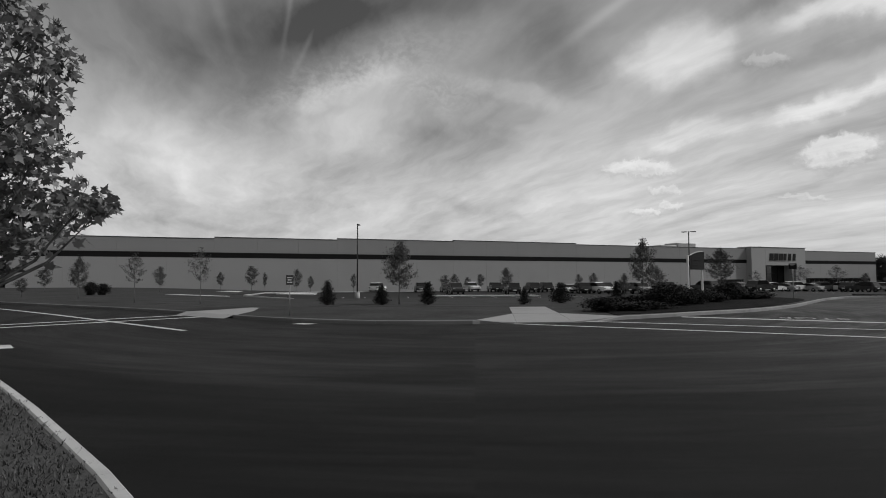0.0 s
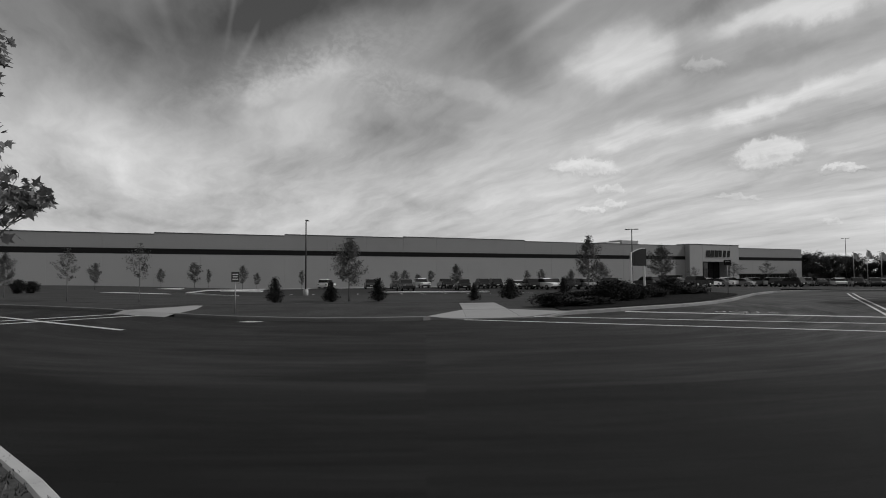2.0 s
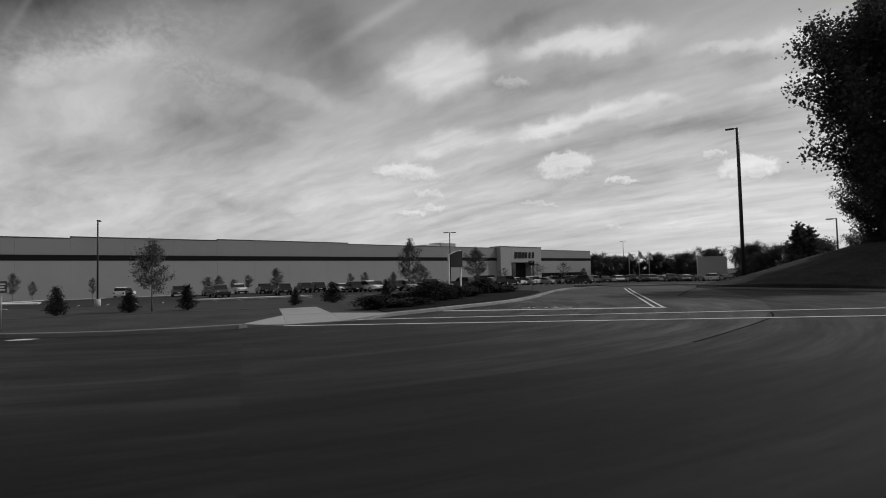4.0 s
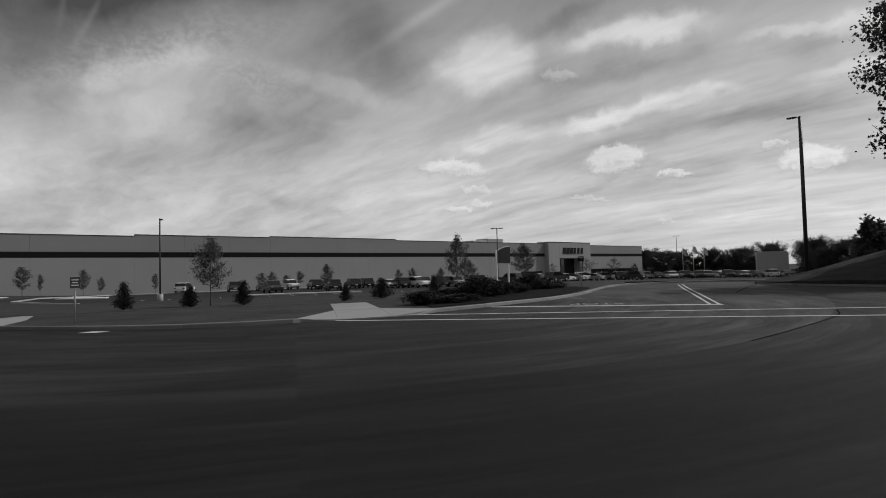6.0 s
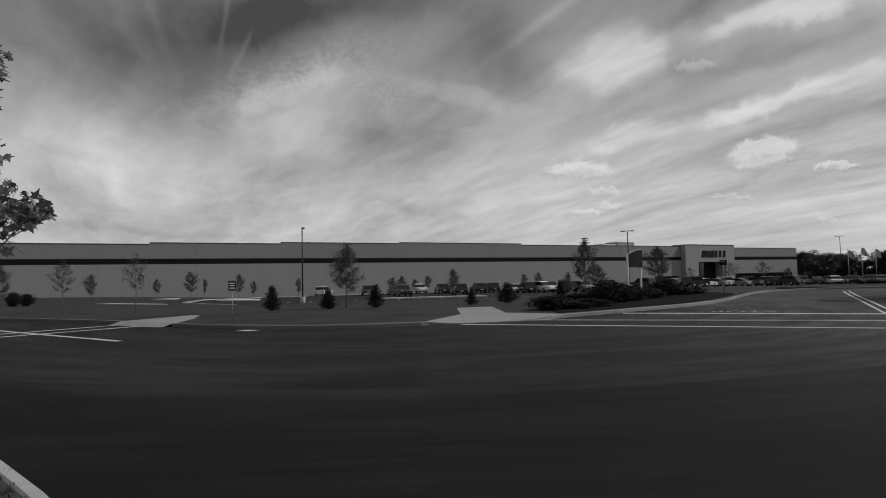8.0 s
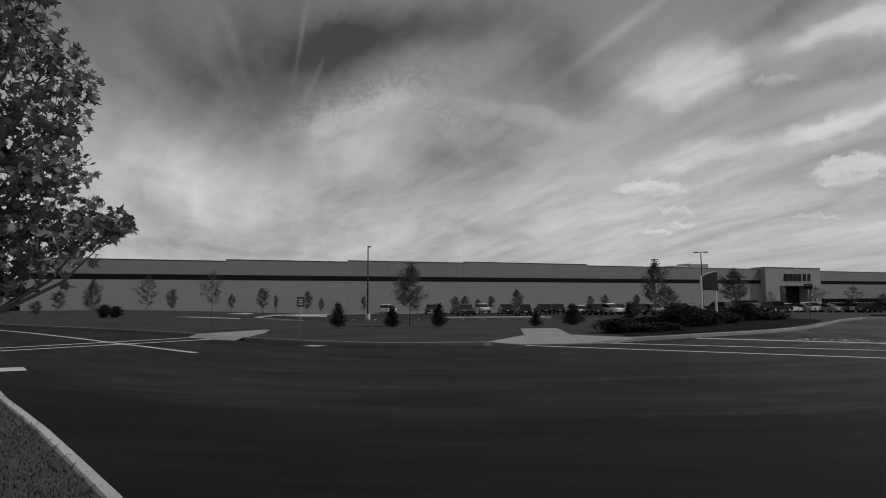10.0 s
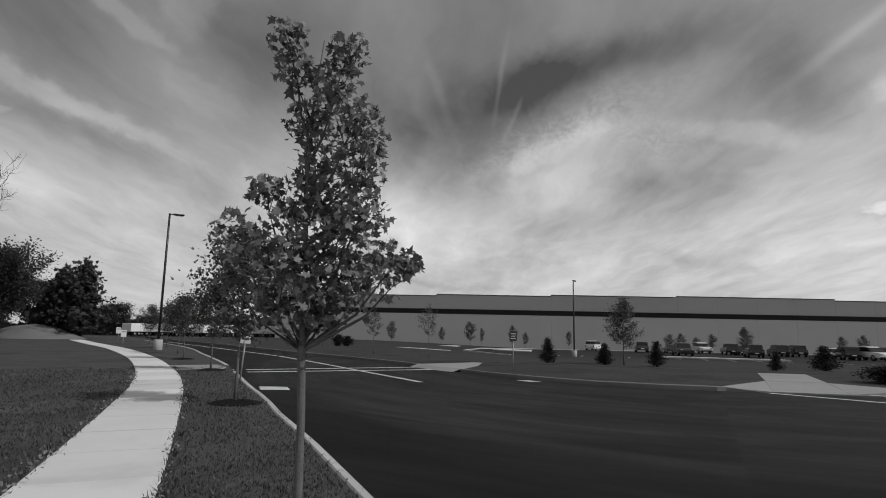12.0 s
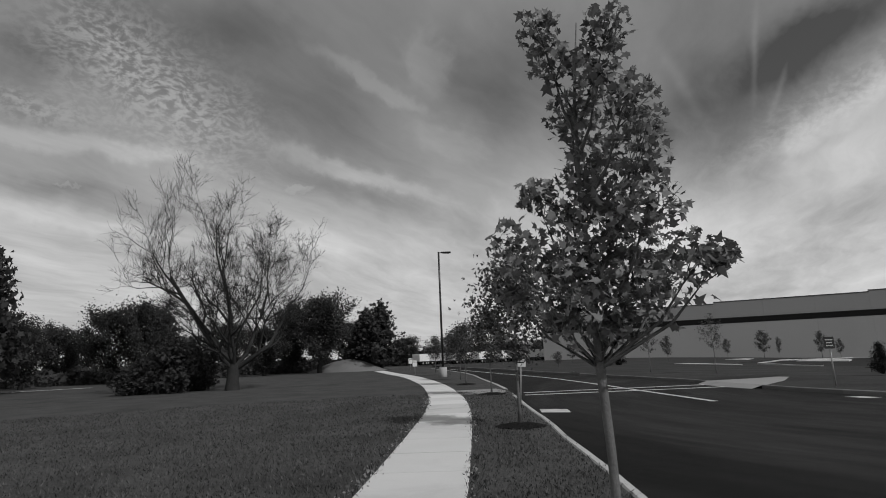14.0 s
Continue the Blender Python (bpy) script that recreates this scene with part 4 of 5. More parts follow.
# more of its kind behind the bank, mostly unseen, added to shade it
for az, r, h, k in ((57.8, 70, 0.62, 1), (60.5, 76, 0.66, 2), (59.5, 62, 0.55, 3), (64, 66, 0.7, 4)):
    copy_thing(bank_tree, stand(spot(az, r, 1.0), 100 * k, h, h * 0.95))

# trees on the lawn and by the wall: bearing, distance, height, half width
LAWN_TREES = ((-7.7, 33.2, 3.95, 1.0), (16.2, 50.0, 5.6, 1.1), (-36.1, 51.2, 3.5, 0.7), (3.1, 87.8, 4.3, 1.1), (17.4, 60, 3.5, 1.0), (22.9, 72, 5.5, 1.7), (14.5, 60.0, 2.8, 0.6))
full = None
for k, (az, r, h, w) in enumerate(LAWN_TREES):
    m = stand(spot(az, r, 0.1), 50 * k, h / 4.0, w / 1.0)
    if full is None:
        full = make_tree("lawn_tree", 4.0, 1.0, 0.92, 3600, 0.085, OVAL, M["bark"], M["foliage"], 41, 0.04, 40, 0.66, 0.1, "small leafy tree with a rounded crown on the lawn", "lawn trees", m)
    else:
        copy_thing(full, m)
sparse = None
for k, (az, r, h, w) in enumerate(((-26.5, 37.8, 3.75, 0.62), (-31.9, 41.0, 3.3, 0.75), (29.0, 132.0, 5.1, 2.0), (31.6, 145.0, 5.5, 2.0), (25.7, 130, 4.1, 1.3))):
    m = stand(spot(az, r, 0.1), 80 * k, h / 3.6, w / 0.7)
    if sparse is None:
        sparse = make_tree("lawn_tree", 3.6, 1.3, 0.75, 620, 0.09, OVAL, M["bark"], M["foliage"], 43, 0.035, 26, 0.6, 0.09, "thin young tree with sparse leaves on the lawn", "lawn trees", m)
    else:
        copy_thing(sparse, m)
WALL_TREES = ((-29.9, 79.5, 3.4, 0.7), (-24.8, 110.0, 3.8, 0.8), (-22.0, 98.6, 5.0, 1.2), (-20.8, 110.0, 4.0, 0.5), (-17.8, 100.0, 4.7, 0.9), (-16.5, 108.0, 3.4, 0.7), (-12.3, 100.0, 3.8, 0.6),
              (-3.1, 105.0, 3.6, 1.0), (-2.1, 105.0, 3.8, 1.0), (-0.8, 112.0, 3.1, 0.8), (0.5, 110.0, 3.8, 0.9), (10.2, 115.0, 3.8, 0.8), (11.6, 112.0, 4.0, 1.0), (33.5, 172.0, 5.0, 1.1), (-38.5, 80.0, 3.3, 0.9),
              (-40.0, 60.0, 1.9, 0.6))
wall_tree = None
for k, (az, r, h, w) in enumerate(WALL_TREES):
    m = stand(spot(az, r, 0.1), 47 * k, h / 3.8, w / 0.8)
    if wall_tree is None:
        wall_tree = make_tree("young_tree", 3.8, 0.9, 0.75, 1500, 0.12, OVAL, M["bark"], M["foliage"], 47, 0.04, 20, 0.5, 0.15, "young leafy tree in front of the warehouse wall", "young trees by the wall", m)
    else:
        copy_thing(wall_tree, m)

# evergreens on the lawn and in the bed
cone = None
for k, (az, r, h, w) in enumerate(((-14.8, 32.6, 1.6, 0.46), (-9.5, 32.0, 1.4, 0.45), (-4.8, 32.3, 1.6, 0.46), (4.9, 33.0, 1.15, 0.34), (8.5, 36.5, 1.6, 0.68), (13.8, 36.6, 1.7, 0.42))):
    m = stand(spot(az, r, 0.1), 66 * k, h / 1.7, w / 0.45)
    if cone is None:
        cone = make_conifer("evergreen", 1.5, 0.52, 3200, 0.065, M["needles"], 51, "small dark conical evergreen on the lawn", "lawn evergreens", m)
    else:
        copy_thing(cone, m)
bushy = None
for k, (az, r, h, w) in enumerate(((12.6, 26.3, 0.6, 0.9), (14.6, 27.4, 0.62, 0.9), (16.4, 28.9, 0.7, 0.9), (18.0, 31.8, 1.35, 0.65), (19.4, 32.8, 1.15, 0.6), (20.6, 35.0, 1.1, 0.65), (22.3, 38.0, 1.0, 0.6), (23.5, 42.5, 1.85, 0.75),
                                   (24.8, 43.5, 0.85, 0.7), (25.9, 45.0, 0.85, 0.7), (17.0, 33.5, 1.2, 0.7), (15.2, 32.5, 1.0, 0.7), (21.4, 40.0, 1.3, 0.8), (19.0, 36.5, 1.4, 0.8), (-35.2, 60.8, 1.5, 0.42), (-34.3, 61.5, 1.3, 0.45))):
    m = stand(spot(az, r, 0.14), 37 * k, h / 1.2 * (1.15 if az > 21 else 1.5 if az > 17 else 1.0 if az > 0 else 1.5), w / 0.7)
    if bushy is None:
        bushy = make_conifer("shrub", 1.2, 0.7, 3600, 0.085, M["needles"], 53, "dense dark shrub in a mulched bed", "bed shrubs", m, 0.02, "shrub", 0.3, 1.0)
    else:
        copy_thing(bushy, m)

# woodland: broad trees behind the field and beyond the car park
wood_a = make_tree("woodland_tree", 10.0, 1.8, 4.2, 16000, 0.26, SPRAY, M["old_bark"], M["woods"], 61, 0.28, 34, 0.5, 0.1, "broad dark leafy tree at the field edge", "woodland trees", stand(spot(-63.1, 82.8), 0, 1.08))
wood_b = make_tree("woodland_tree", 10.0, 1.4, 3.6, 15000, 0.24, SPRAY, M["old_bark"], M["woods"], 67, 0.25, 30, 0.42, 0.11, "dark full-crowned tree at the field edge", "woodland trees", stand(spot(-81.0, 75.8), 0, 0.86))
WOODS = ((-88.5, 60.8, 9.0, 3.0), (-92, 66, 9.5, 4.0), (-86.9, 72, 8.6, 3.4), (-84.6, 85.8, 7.6, 3.2), (-83.0, 95.8, 7.4, 3.2), (-78.3, 72.8, 9.6, 3.0), (-74.6, 84, 7.6, 3.2), (-71.5, 88, 8.0, 3.2), (-68.2, 80.8, 8.6, 4.0),
         (-65.5, 92, 10.5, 4.2), (-60.3, 95.8, 10.8, 4.0), (-54.6, 140, 7.0, 3.6), (-52.0, 150, 5.9, 3.6), (-49.5, 150, 5.6, 3.6), (-47, 150, 5.6, 3.8), (-44.5, 150, 5.5, 3.8), (-42.3, 152, 5.5, 3.8), (-40.8, 165, 6, 3.8), (-96, 70, 10, 4.2), (-100, 78, 11, 4.4))
# the tree at 62, 60 is added out of view to shade the bank
RIGHT_WOODS = ((32.6, 260, 14.5, 5), (34.6, 240, 12.5, 6), (36.0, 214.9, 13.5, 7.0), (37.4, 227.9, 11.0, 6), (39.1, 229.9, 10.4, 6), (40.4, 229.9, 11.4, 6), (41.6, 230.0, 10.5, 6), (42.7, 200.0, 10.4, 5.5), (43.8, 190, 9.6, 5), (44.9, 215.0, 12.5, 5.5),
               (47.6, 150.0, 11.4, 4.2), (48.4, 128, 8.6, 3.4), (49.0, 120.0, 7.7, 3.5), (50.4, 118.0, 7.5, 3.2), (51.6, 112, 6.8, 3.0), (53.3, 100.0, 7.2, 2.8), (54.7, 105.0, 6.9, 3.2), (57, 100, 8, 4), (62, 60, 16, 8), (60, 100, 8, 4), (64, 100, 8, 4))
for k, (az, r, h, w) in enumerate(WOODS + RIGHT_WOODS):
    src, unit = (wood_a, 4.2) if k % 2 else (wood_b, 3.6)
    copy_thing(src, stand(spot(az, r), 61 * k, h / 10.0 * (0.88 if az < 0 else 0.8), w / unit * (0.9 if az < 0 else 0.75)))
pine = make_conifer("woodland_pine", 10.0, 3.0, 2600, 0.55, M["woods"], 71, "tall dark pine among the field trees", "woodland pines", stand(spot(-57.2, 85.8), 0, 1.02, 1.15), 0.1, "tree", 0.45)
for k, (az, r, h, w) in enumerate(((-89.3, 58, 11.5, 2.6), (-76.6, 76, 8.2, 2.6), (51.9, 95.0, 8.1, 2.2), (52.6, 96, 7.6, 2.2), (-58.6, 90, 9.3, 3.0))):
    copy_thing(pine, stand(spot(az, r), 77 * k, h / 10, w / 3.0))
# low growth that closes the gaps under the woods
def undergrowth(name, spots, half, high, count, size, label):
    rr = random.Random(count)
    cs, ss = [], []
    for _ in range(count):
        az, r = rr.uniform(*spots[0]), rr.uniform(*spots[1])
        q = spot(az, r)
        t = noise.noise(Vector((q.x * 0.12, q.y * 0.12, 3.0))) * 0.5 + 0.75
        cs.append((q.x, q.y, q.z + rr.uniform(0, 1) ** 1.3 * high * t))
        ss.append(size * rr.uniform(0.6, 1.3))
    tagged(new(name, leaves(name, cs, ss, SPRAY, M["woods"], count)), label, "undergrowth", kind="stuff")


undergrowth("undergrowth", ((-104, -71), (80, 100)), 0, 2.8, 9000, 0.7, "dark brush under the field trees")
undergrowth("undergrowth", ((-71, -57), (92, 104)), 0, 2.6, 4500, 0.7, "dark brush below the field trees")
undergrowth("undergrowth", ((-57, -39.5), (148, 160)), 0, 4.6, 6500, 1.0, "dark hedge line behind parked trailers")
undergrowth("undergrowth", ((34.2, 45), (232, 262)), 0, 4.6, 8000, 1.5, "dark wood edge beyond the car park")
undergrowth("undergrowth", ((47, 66), (122, 136)), 0, 3.2, 6000, 1.0, "dark wood edge behind the bank")

# the bare old tree and the thicket at its foot
def bare_tree():
    rr = random.Random(19)
    chunks, limbs = [], []

    def limb(p, d, length, r, depth):
        pts, rad = [p], [r]
        n = 4 if depth < 3 else 3 if depth < 5 else 2
        for k in range(n):
            d = (d + Vector((rr.gauss(0, 1), rr.gauss(0, 1), rr.gauss(0, 0.6))) * (0.16 + 0.035 * depth) + Vector((0, 0, 0.05))).normalized()
            p = p + d * length / n
            pts.append(p)
            rad.append(r * (1 - 0.62 * (k + 1) / n))
        chunks.append(tube_data(pts, rad, (10, 8, 6, 4, 3, 3, 3)[depth], False))
        if depth >= 5:
            return
        kids = (0, 5, 6, 6, 6, 3)[depth] if depth else 0
        for k in range(kids):
            t = rr.uniform(0.3, 1.0) if k else 1.0
            i = min(int(t * n), n - 1)
            q = pts[i].lerp(pts[i + 1], t * n - i)
            out = Vector((rr.gauss(0, 1), rr.gauss(0, 1), rr.gauss(0.25, 0.6))).normalized()
            nd = (d * 0.9 + out * (0.85 if k else 0.3)).normalized()
            limb(q, nd, length * rr.uniform(0.45, 0.66), max(0.011, r * (1 - 0.62 * t) * rr.uniform(0.5, 0.75)), depth + 1)
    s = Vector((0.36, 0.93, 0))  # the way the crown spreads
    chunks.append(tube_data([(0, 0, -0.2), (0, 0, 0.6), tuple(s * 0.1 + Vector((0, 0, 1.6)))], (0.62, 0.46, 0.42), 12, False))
    trunk = mesh("trunk", *joined(chunks), M["old_bark"], True)
    chunks.clear()
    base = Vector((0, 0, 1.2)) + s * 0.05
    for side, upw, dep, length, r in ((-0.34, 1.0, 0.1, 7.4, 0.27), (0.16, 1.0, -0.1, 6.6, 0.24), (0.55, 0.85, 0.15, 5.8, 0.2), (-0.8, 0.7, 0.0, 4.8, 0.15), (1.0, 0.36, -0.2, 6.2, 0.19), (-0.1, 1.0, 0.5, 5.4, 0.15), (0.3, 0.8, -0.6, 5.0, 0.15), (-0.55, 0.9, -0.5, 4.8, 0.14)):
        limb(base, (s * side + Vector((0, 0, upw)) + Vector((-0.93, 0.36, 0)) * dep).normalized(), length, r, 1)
        limbs.append(mesh("limb", *joined(chunks), M["old_bark"], True))
        chunks.clear()
    return trunk, limbs


trunk, limbs = bare_tree()
old_tree = tree_thing("bare_tree", stand((-37.19, 12.81, 0.12), 0, 1.04, 0.82), trunk, None, "old bare spreading tree with fine leafless twigs", "tree")
for me in limbs:
    part("limb", me, old_tree)
thicket = make_conifer("thicket", 2.9, 1.5, 4200, 0.24, M["woods"], 73, "dark tangled thicket at the old tree's foot", "thickets", Matrix.Translation((-39.0, 9.6, 0.1)), 0.02, "shrub", 0.35, 1.0)
for x, y, s, w in ((-40.0, 11.4, 0.9, 0.9), (-39.6, 7.9, 0.6, 0.8)):
    copy_thing(thicket, stand((x, y, 0.1), 60 * x, s, w))

# ---- lamps, signs ----


def lamp_post(name, m, height, heads, label, base=0.8, stout=1.0):
    t = thing(name, m, label, "lamp post", "car park lamps")
    part("base", tube("base", [(0, 0, -0.3), (0, 0, base - 0.03), (0, 0, base)], [0.3, 0.3, 0.27], M["kerb"], 16), t, None, "round concrete base")
    part("collar", block("collar", (0.34, 0.34, 0.05), M["steel"], (0, 0, base)), t)
    part("pole", tube("pole", [(0, 0, base), (0, 0, height * 0.6), (0, 0, height)], [0.085 * stout, 0.078 * stout, 0.07 * stout], M["steel"], 10), t, None, "dark steel pole")
    for a in heads:
        h = part("lamp_head", block("lamp_head", (0.75, 0.32, 0.1), M["steel"], (0.6, 0, height - 0.1), 0.03), t, Matrix.Rotation(radians(a), 4, "Z"), "flat dark lamp head")
        part("arm", tube("arm", [(0, 0, height - 0.06), (0.3, 0, height - 0.05)], [0.035, 0.035], M["steel"], 8), h)
        part("lens", block("lens", (0.5, 0.22, 0.02), M["lens"], (0.62, 0, height - 0.13), 0.004), h)
    return t


lamp_post("lamp_post", Matrix.Translation((-35.1, 28.1, 0.05)), 9.8, (52,), "tall dark lamp post on a concrete base by the path")
lamp_post("lamp_post", Matrix.Translation((-13.75, 65.16, -0.85)), 8.8, (90,), "tall dark lamp post on a concrete base in the car park")
q = spot(20.3, 88)
lamp_post("lamp_post", Matrix.Translation(q), 8.8, (-20, 160), "dark lamp post with two heads in the car park")
q = spot(47.6, 57)
lamp_post("lamp_post", Matrix.Translation(q), 14.2, (133,), "tall dark lamp post behind the grassy bank", 0.5, 1.9)
q = spot(54.6, 75)
lamp_post("lamp_post", Matrix.Translation(q), 7.0, (133,), "dark lamp post beyond the grassy bank")
q = spot(37.3, 190)
lamp_post("lamp_post", Matrix.Translation(q), 13.0, (-50, 130), "dark double lamp post in the far car park")

for az, h in ((37.8, 8.9), (38.7, 9.4), (39.6, 8.9)):
    q = spot(az, 180)
    f = thing("flagpole", Matrix.Translation(q), "pale flagpole with a hanging flag", "flagpole", "flagpoles")
    part("pole", tube("pole", [(0, 0, 0), (0, 0, h)], [0.1, 0.06], M["galv"], 8), f)
    bm = bmesh.new()
    grid = [[bm.verts.new((0.1 + i * 0.3 + 0.06 * math.sin(j), 0.25 * math.sin(i * 1.3 + j * 0.4), h - 0.1 - j * 0.35 - 0.12 * i)) for j in range(6)] for i in range(8)]
    for i in range(7):
        for j in range(5):
            bm.faces.new((grid[i][j], grid[i + 1][j], grid[i + 1][j + 1], grid[i][j + 1]))
    part("flag", done("flag", bm, M["car_silver"], True), f, pose(0, 0, 0, 0, 0, 25))

# the company sign in the planting bed
A, B = Vector((12.84, 34.94, 0.0)), Vector((14.2, 36.3, 0.0))
width = (B - A).length
sign = thing("monument_sign", Matrix.Translation((*A.xy, 0.1)) @ Matrix.Rotation(math.atan2(B.y - A.y, B.x - A.x), 4, "Z"), "dark panel sign on two pale posts in a planting bed", "sign")
part("post", block("post", (0.11, 0.11, 2.85), M["white"], (0, 0, 0), 0.015), sign, None, "pale square post")
part("post", block("post", (0.11, 0.11, 2.0), M["white"], (width, 0, 0), 0.015), sign, None, "pale square post")
bm = bmesh.new()
arc = [(0.12, 2.0), (width + 0.16, 2.0)] + [(width + 0.16 - (width + 0.04) * k / 8, 3.12 - 0.32 * (k / 8) ** 2) for k in range(9)]
front = [bm.verts.new((x, -0.09, z)) for x, z in arc]
rear = [bm.verts.new((x, 0.09, z)) for x, z in arc]
bm.faces.new(front)
bm.faces.new(rear[::-1])
for i in range(len(arc)):
    j = (i + 1) % len(arc)
    bm.faces.new((front[j], front[i], rear[i], rear[j]))
bmesh.ops.recalc_face_normals(bm, faces=bm.faces[:])
panel = part("panel", done("panel", bm, M["dark"]), sign, None, "dark curved-top sign panel")
verts, faces = [], []
top_arc = arc[2:]
part("trim", tube("trim", [(x, 0, z + 0.02) for x, z in top_arc], [0.028] * len(top_arc), M["galv"], 6), sign, None, "pale curved top trim")
for z, w, o in ((2.78, 1.1, 0.35), (2.58, 1.3, 0.3), (2.42, 0.9, 0.3), (2.25, 1.2, 0.3), (2.1, 0.7, 0.3)):
    part("lettering_bar", block("lettering_bar", (w, 0.02, 0.045), M["lot"], (o + w / 2, -0.1, z), 0), panel)

# small notices on posts
def notice(m, h, w, tall, board_mat, label, bars=3):
    t = thing("notice", m, label, "sign", "notices")
    part("post", tube("post", [(0, 0, -0.2), (0, 0, h)], [0.025, 0.025], M["galv"], 8), t)
    b = part("board", block("board", (w, 0.012, tall), board_mat, (0, -0.035, h - tall), 0.003), t)
    for k in range(bars):
        part("lettering_bar", block("lettering_bar", (w * (0.7 - 0.15 * (k % 2)), 0.004, tall * 0.09), M["dark"] if board_mat is M["white"] else M["white"], (0, -0.043, h - tall * (0.25 + 0.24 * k) - tall * 0.05), 0), b)


notice(pose(-12.95, 13.05, 0.12, 0, 4, 30), 1.62, 0.32, 0.5, M["white"], "white notice board on a post by the kerb", 3)
notice(pose(-7.6, 22.79, 0.12, 0, 0, 15), 1.65, 0.3, 0.4, M["car_grey"], "grey notice board on a post on the lawn", 3)
notice(pose(*spot(28.5, 48.0, 0.1), 0, 0, -30), 2.5, 0.5, 0.4, M["dark"], "small dark notice on a post by the driveway", 1)
notice(pose(-43.5, 31.6, 0.12, 0, 0, 50), 1.3, 0.4, 0.55, M["white"], "small white marker sign by the path", 1)
notice(pose(-62.0, 44.5, 0.12, 0, 0, 50), 1.5, 0.5, 0.7, M["white"], "small white marker sign by the path", 1)

# ---- cars ----


def wheel(parent, x, y, r):
    w = part("wheel", tube("tyre", [(0, -0.11, 0), (0, -0.09, 0), (0, 0.09, 0), (0, 0.11, 0)], [r * 0.9, r, r, r * 0.9], M["tyre"], 14), parent, Matrix.Translation((x, y, r)), "black tyre")
    part("rim", tube("rim", [(0, -0.115, 0), (0, 0.115, 0)], [r * 0.58, r * 0.58], M["chrome"], 10), w)


def loft(name, profile, half, tuck, mat):
    """A body from a side outline, narrowed a little towards its flanks."""
    bm = bmesh.new()
    cx = sum(p[0] for p in profile) / len(profile)
    cz = sum(p[1] for p in profile) / len(profile)
    rings = []
    for y, s in ((-half, tuck), (-half + 0.1, 1.0), (half - 0.1, 1.0), (half, tuck)):
        rings.append([bm.verts.new((cx + (x - cx) * s, y, cz + (z - cz) * s)) for x, z in profile])
    n = len(profile)
    for a, b in zip(rings, rings[1:]):
        for i in range(n):
            bm.faces.new((a[i], a[(i + 1) % n], b[(i + 1) % n], b[i]))
    bm.faces.new(rings[0])
    bm.faces.new(rings[-1][::-1])
    bmesh.ops.recalc_face_normals(bm, faces=bm.faces[:])
    return done(name, bm, mat, False)


def car(kind, shade, m, label):
    paint = M["car_" + shade]
    t = thing({"sedan": "car", "suv": "car", "pickup": "pickup_truck"}[kind], m, label, "car" if kind != "pickup" else "pickup truck", "parked cars")
    if kind == "sedan":
        L, W, r = 4.6, 0.9, 0.32
        low = ((-2.3, 0.32), (2.25, 0.3), (2.3, 0.55), (2.2, 0.72), (1.2, 0.92), (-1.5, 0.96), (-2.2, 0.92), (-2.32, 0.6))
        cab = ((-1.75, 0.93), (1.05, 0.9), (0.35, 1.38), (-0.1, 1.44), (-0.9, 1.4))
        roof = ((-0.85, 1.39), (0.3, 1.39), (0.1, 1.45), (-0.6, 1.45))
    elif kind == "suv":
        L, W, r = 4.7, 0.95, 0.37
        low = ((-2.3, 0.38), (2.3, 0.38), (2.35, 0.7), (2.25, 0.95), (1.3, 1.08), (-2.25, 1.12), (-2.35, 0.7))
        cab = ((-2.2, 1.1), (1.15, 1.05), (0.45, 1.6), (-0.2, 1.7), (-1.9, 1.66))
        roof = ((-1.95, 1.64), (0.4, 1.6), (0.2, 1.72), (-1.7, 1.72))
    else:
        L, W, r = 5.6, 0.97, 0.4
        low = ((-2.8, 0.5), (2.75, 0.45), (2.8, 0.8), (2.7, 1.05), (1.5, 1.12), (0.6, 1.15), (-2.75, 1.15), (-2.82, 0.7))
        cab = ((-0.9, 1.13), (1.5, 1.1), (0.85, 1.68), (0.2, 1.76), (-0.7, 1.74))
        roof = ((-0.75, 1.72), (0.8, 1.68), (0.55, 1.79), (-0.6, 1.79))
    body = part("body", loft("body", low, W, 0.96, paint), t)
    part("cabin", loft("cabin", cab, W - 0.1, 0.86, M["glass"]), t, None, "dark tinted windows")
    part("roof", loft("roof", roof, W - 0.17, 0.9, paint), t)
    if kind == "pickup":
        part("cargo_bed", block("cargo_bed", (1.75, 1.6, 0.03), M["dark"], (-1.85, 0, 1.13), 0), body)
    for x in (-L * 0.3, L * 0.3):
        for y in (-W + 0.1, W - 0.1):
            wheel(t, x, y, r)
    z = low[2][1] + 0.02
    for y in (-W + 0.25, W - 0.25):
        part("headlight", block("headlight", (0.1, 0.34, 0.14), M["lens"], (L / 2 - 0.02, y, z), 0.02), body)
        part("tail_light", block("tail_light", (0.08, 0.26, 0.2), M["red_lens"], (-L / 2 - 0.02, y, z), 0.02), body)
    part("bumper", block("bumper", (0.12, 2 * W - 0.2, 0.2), M["dark"], (L / 2 - 0.02, 0, 0.36), 0.03), body)
    part("licence_plate", block("licence_plate", (0.06, 0.5, 0.12), M["white"], (-L / 2 - 0.03, 0, z - 0.15), 0.01), body)
    return t


FACING = math.degrees(math.atan2(along.y, along.x))
masters = {}


def park(kind, shade, q, heading):
    m = Matrix.Translation(q) @ Matrix.Rotation(radians(heading), 4, "Z")
    key = (kind, shade)
    if key in masters:
        copy_thing(masters[key], m)
    else:
        words = {"sedan": "sedan", "suv": "sport utility car", "pickup": "pickup truck"}[kind]
        masters[key] = car(kind, shade, m, f"{shade} {words} parked on the asphalt car park")


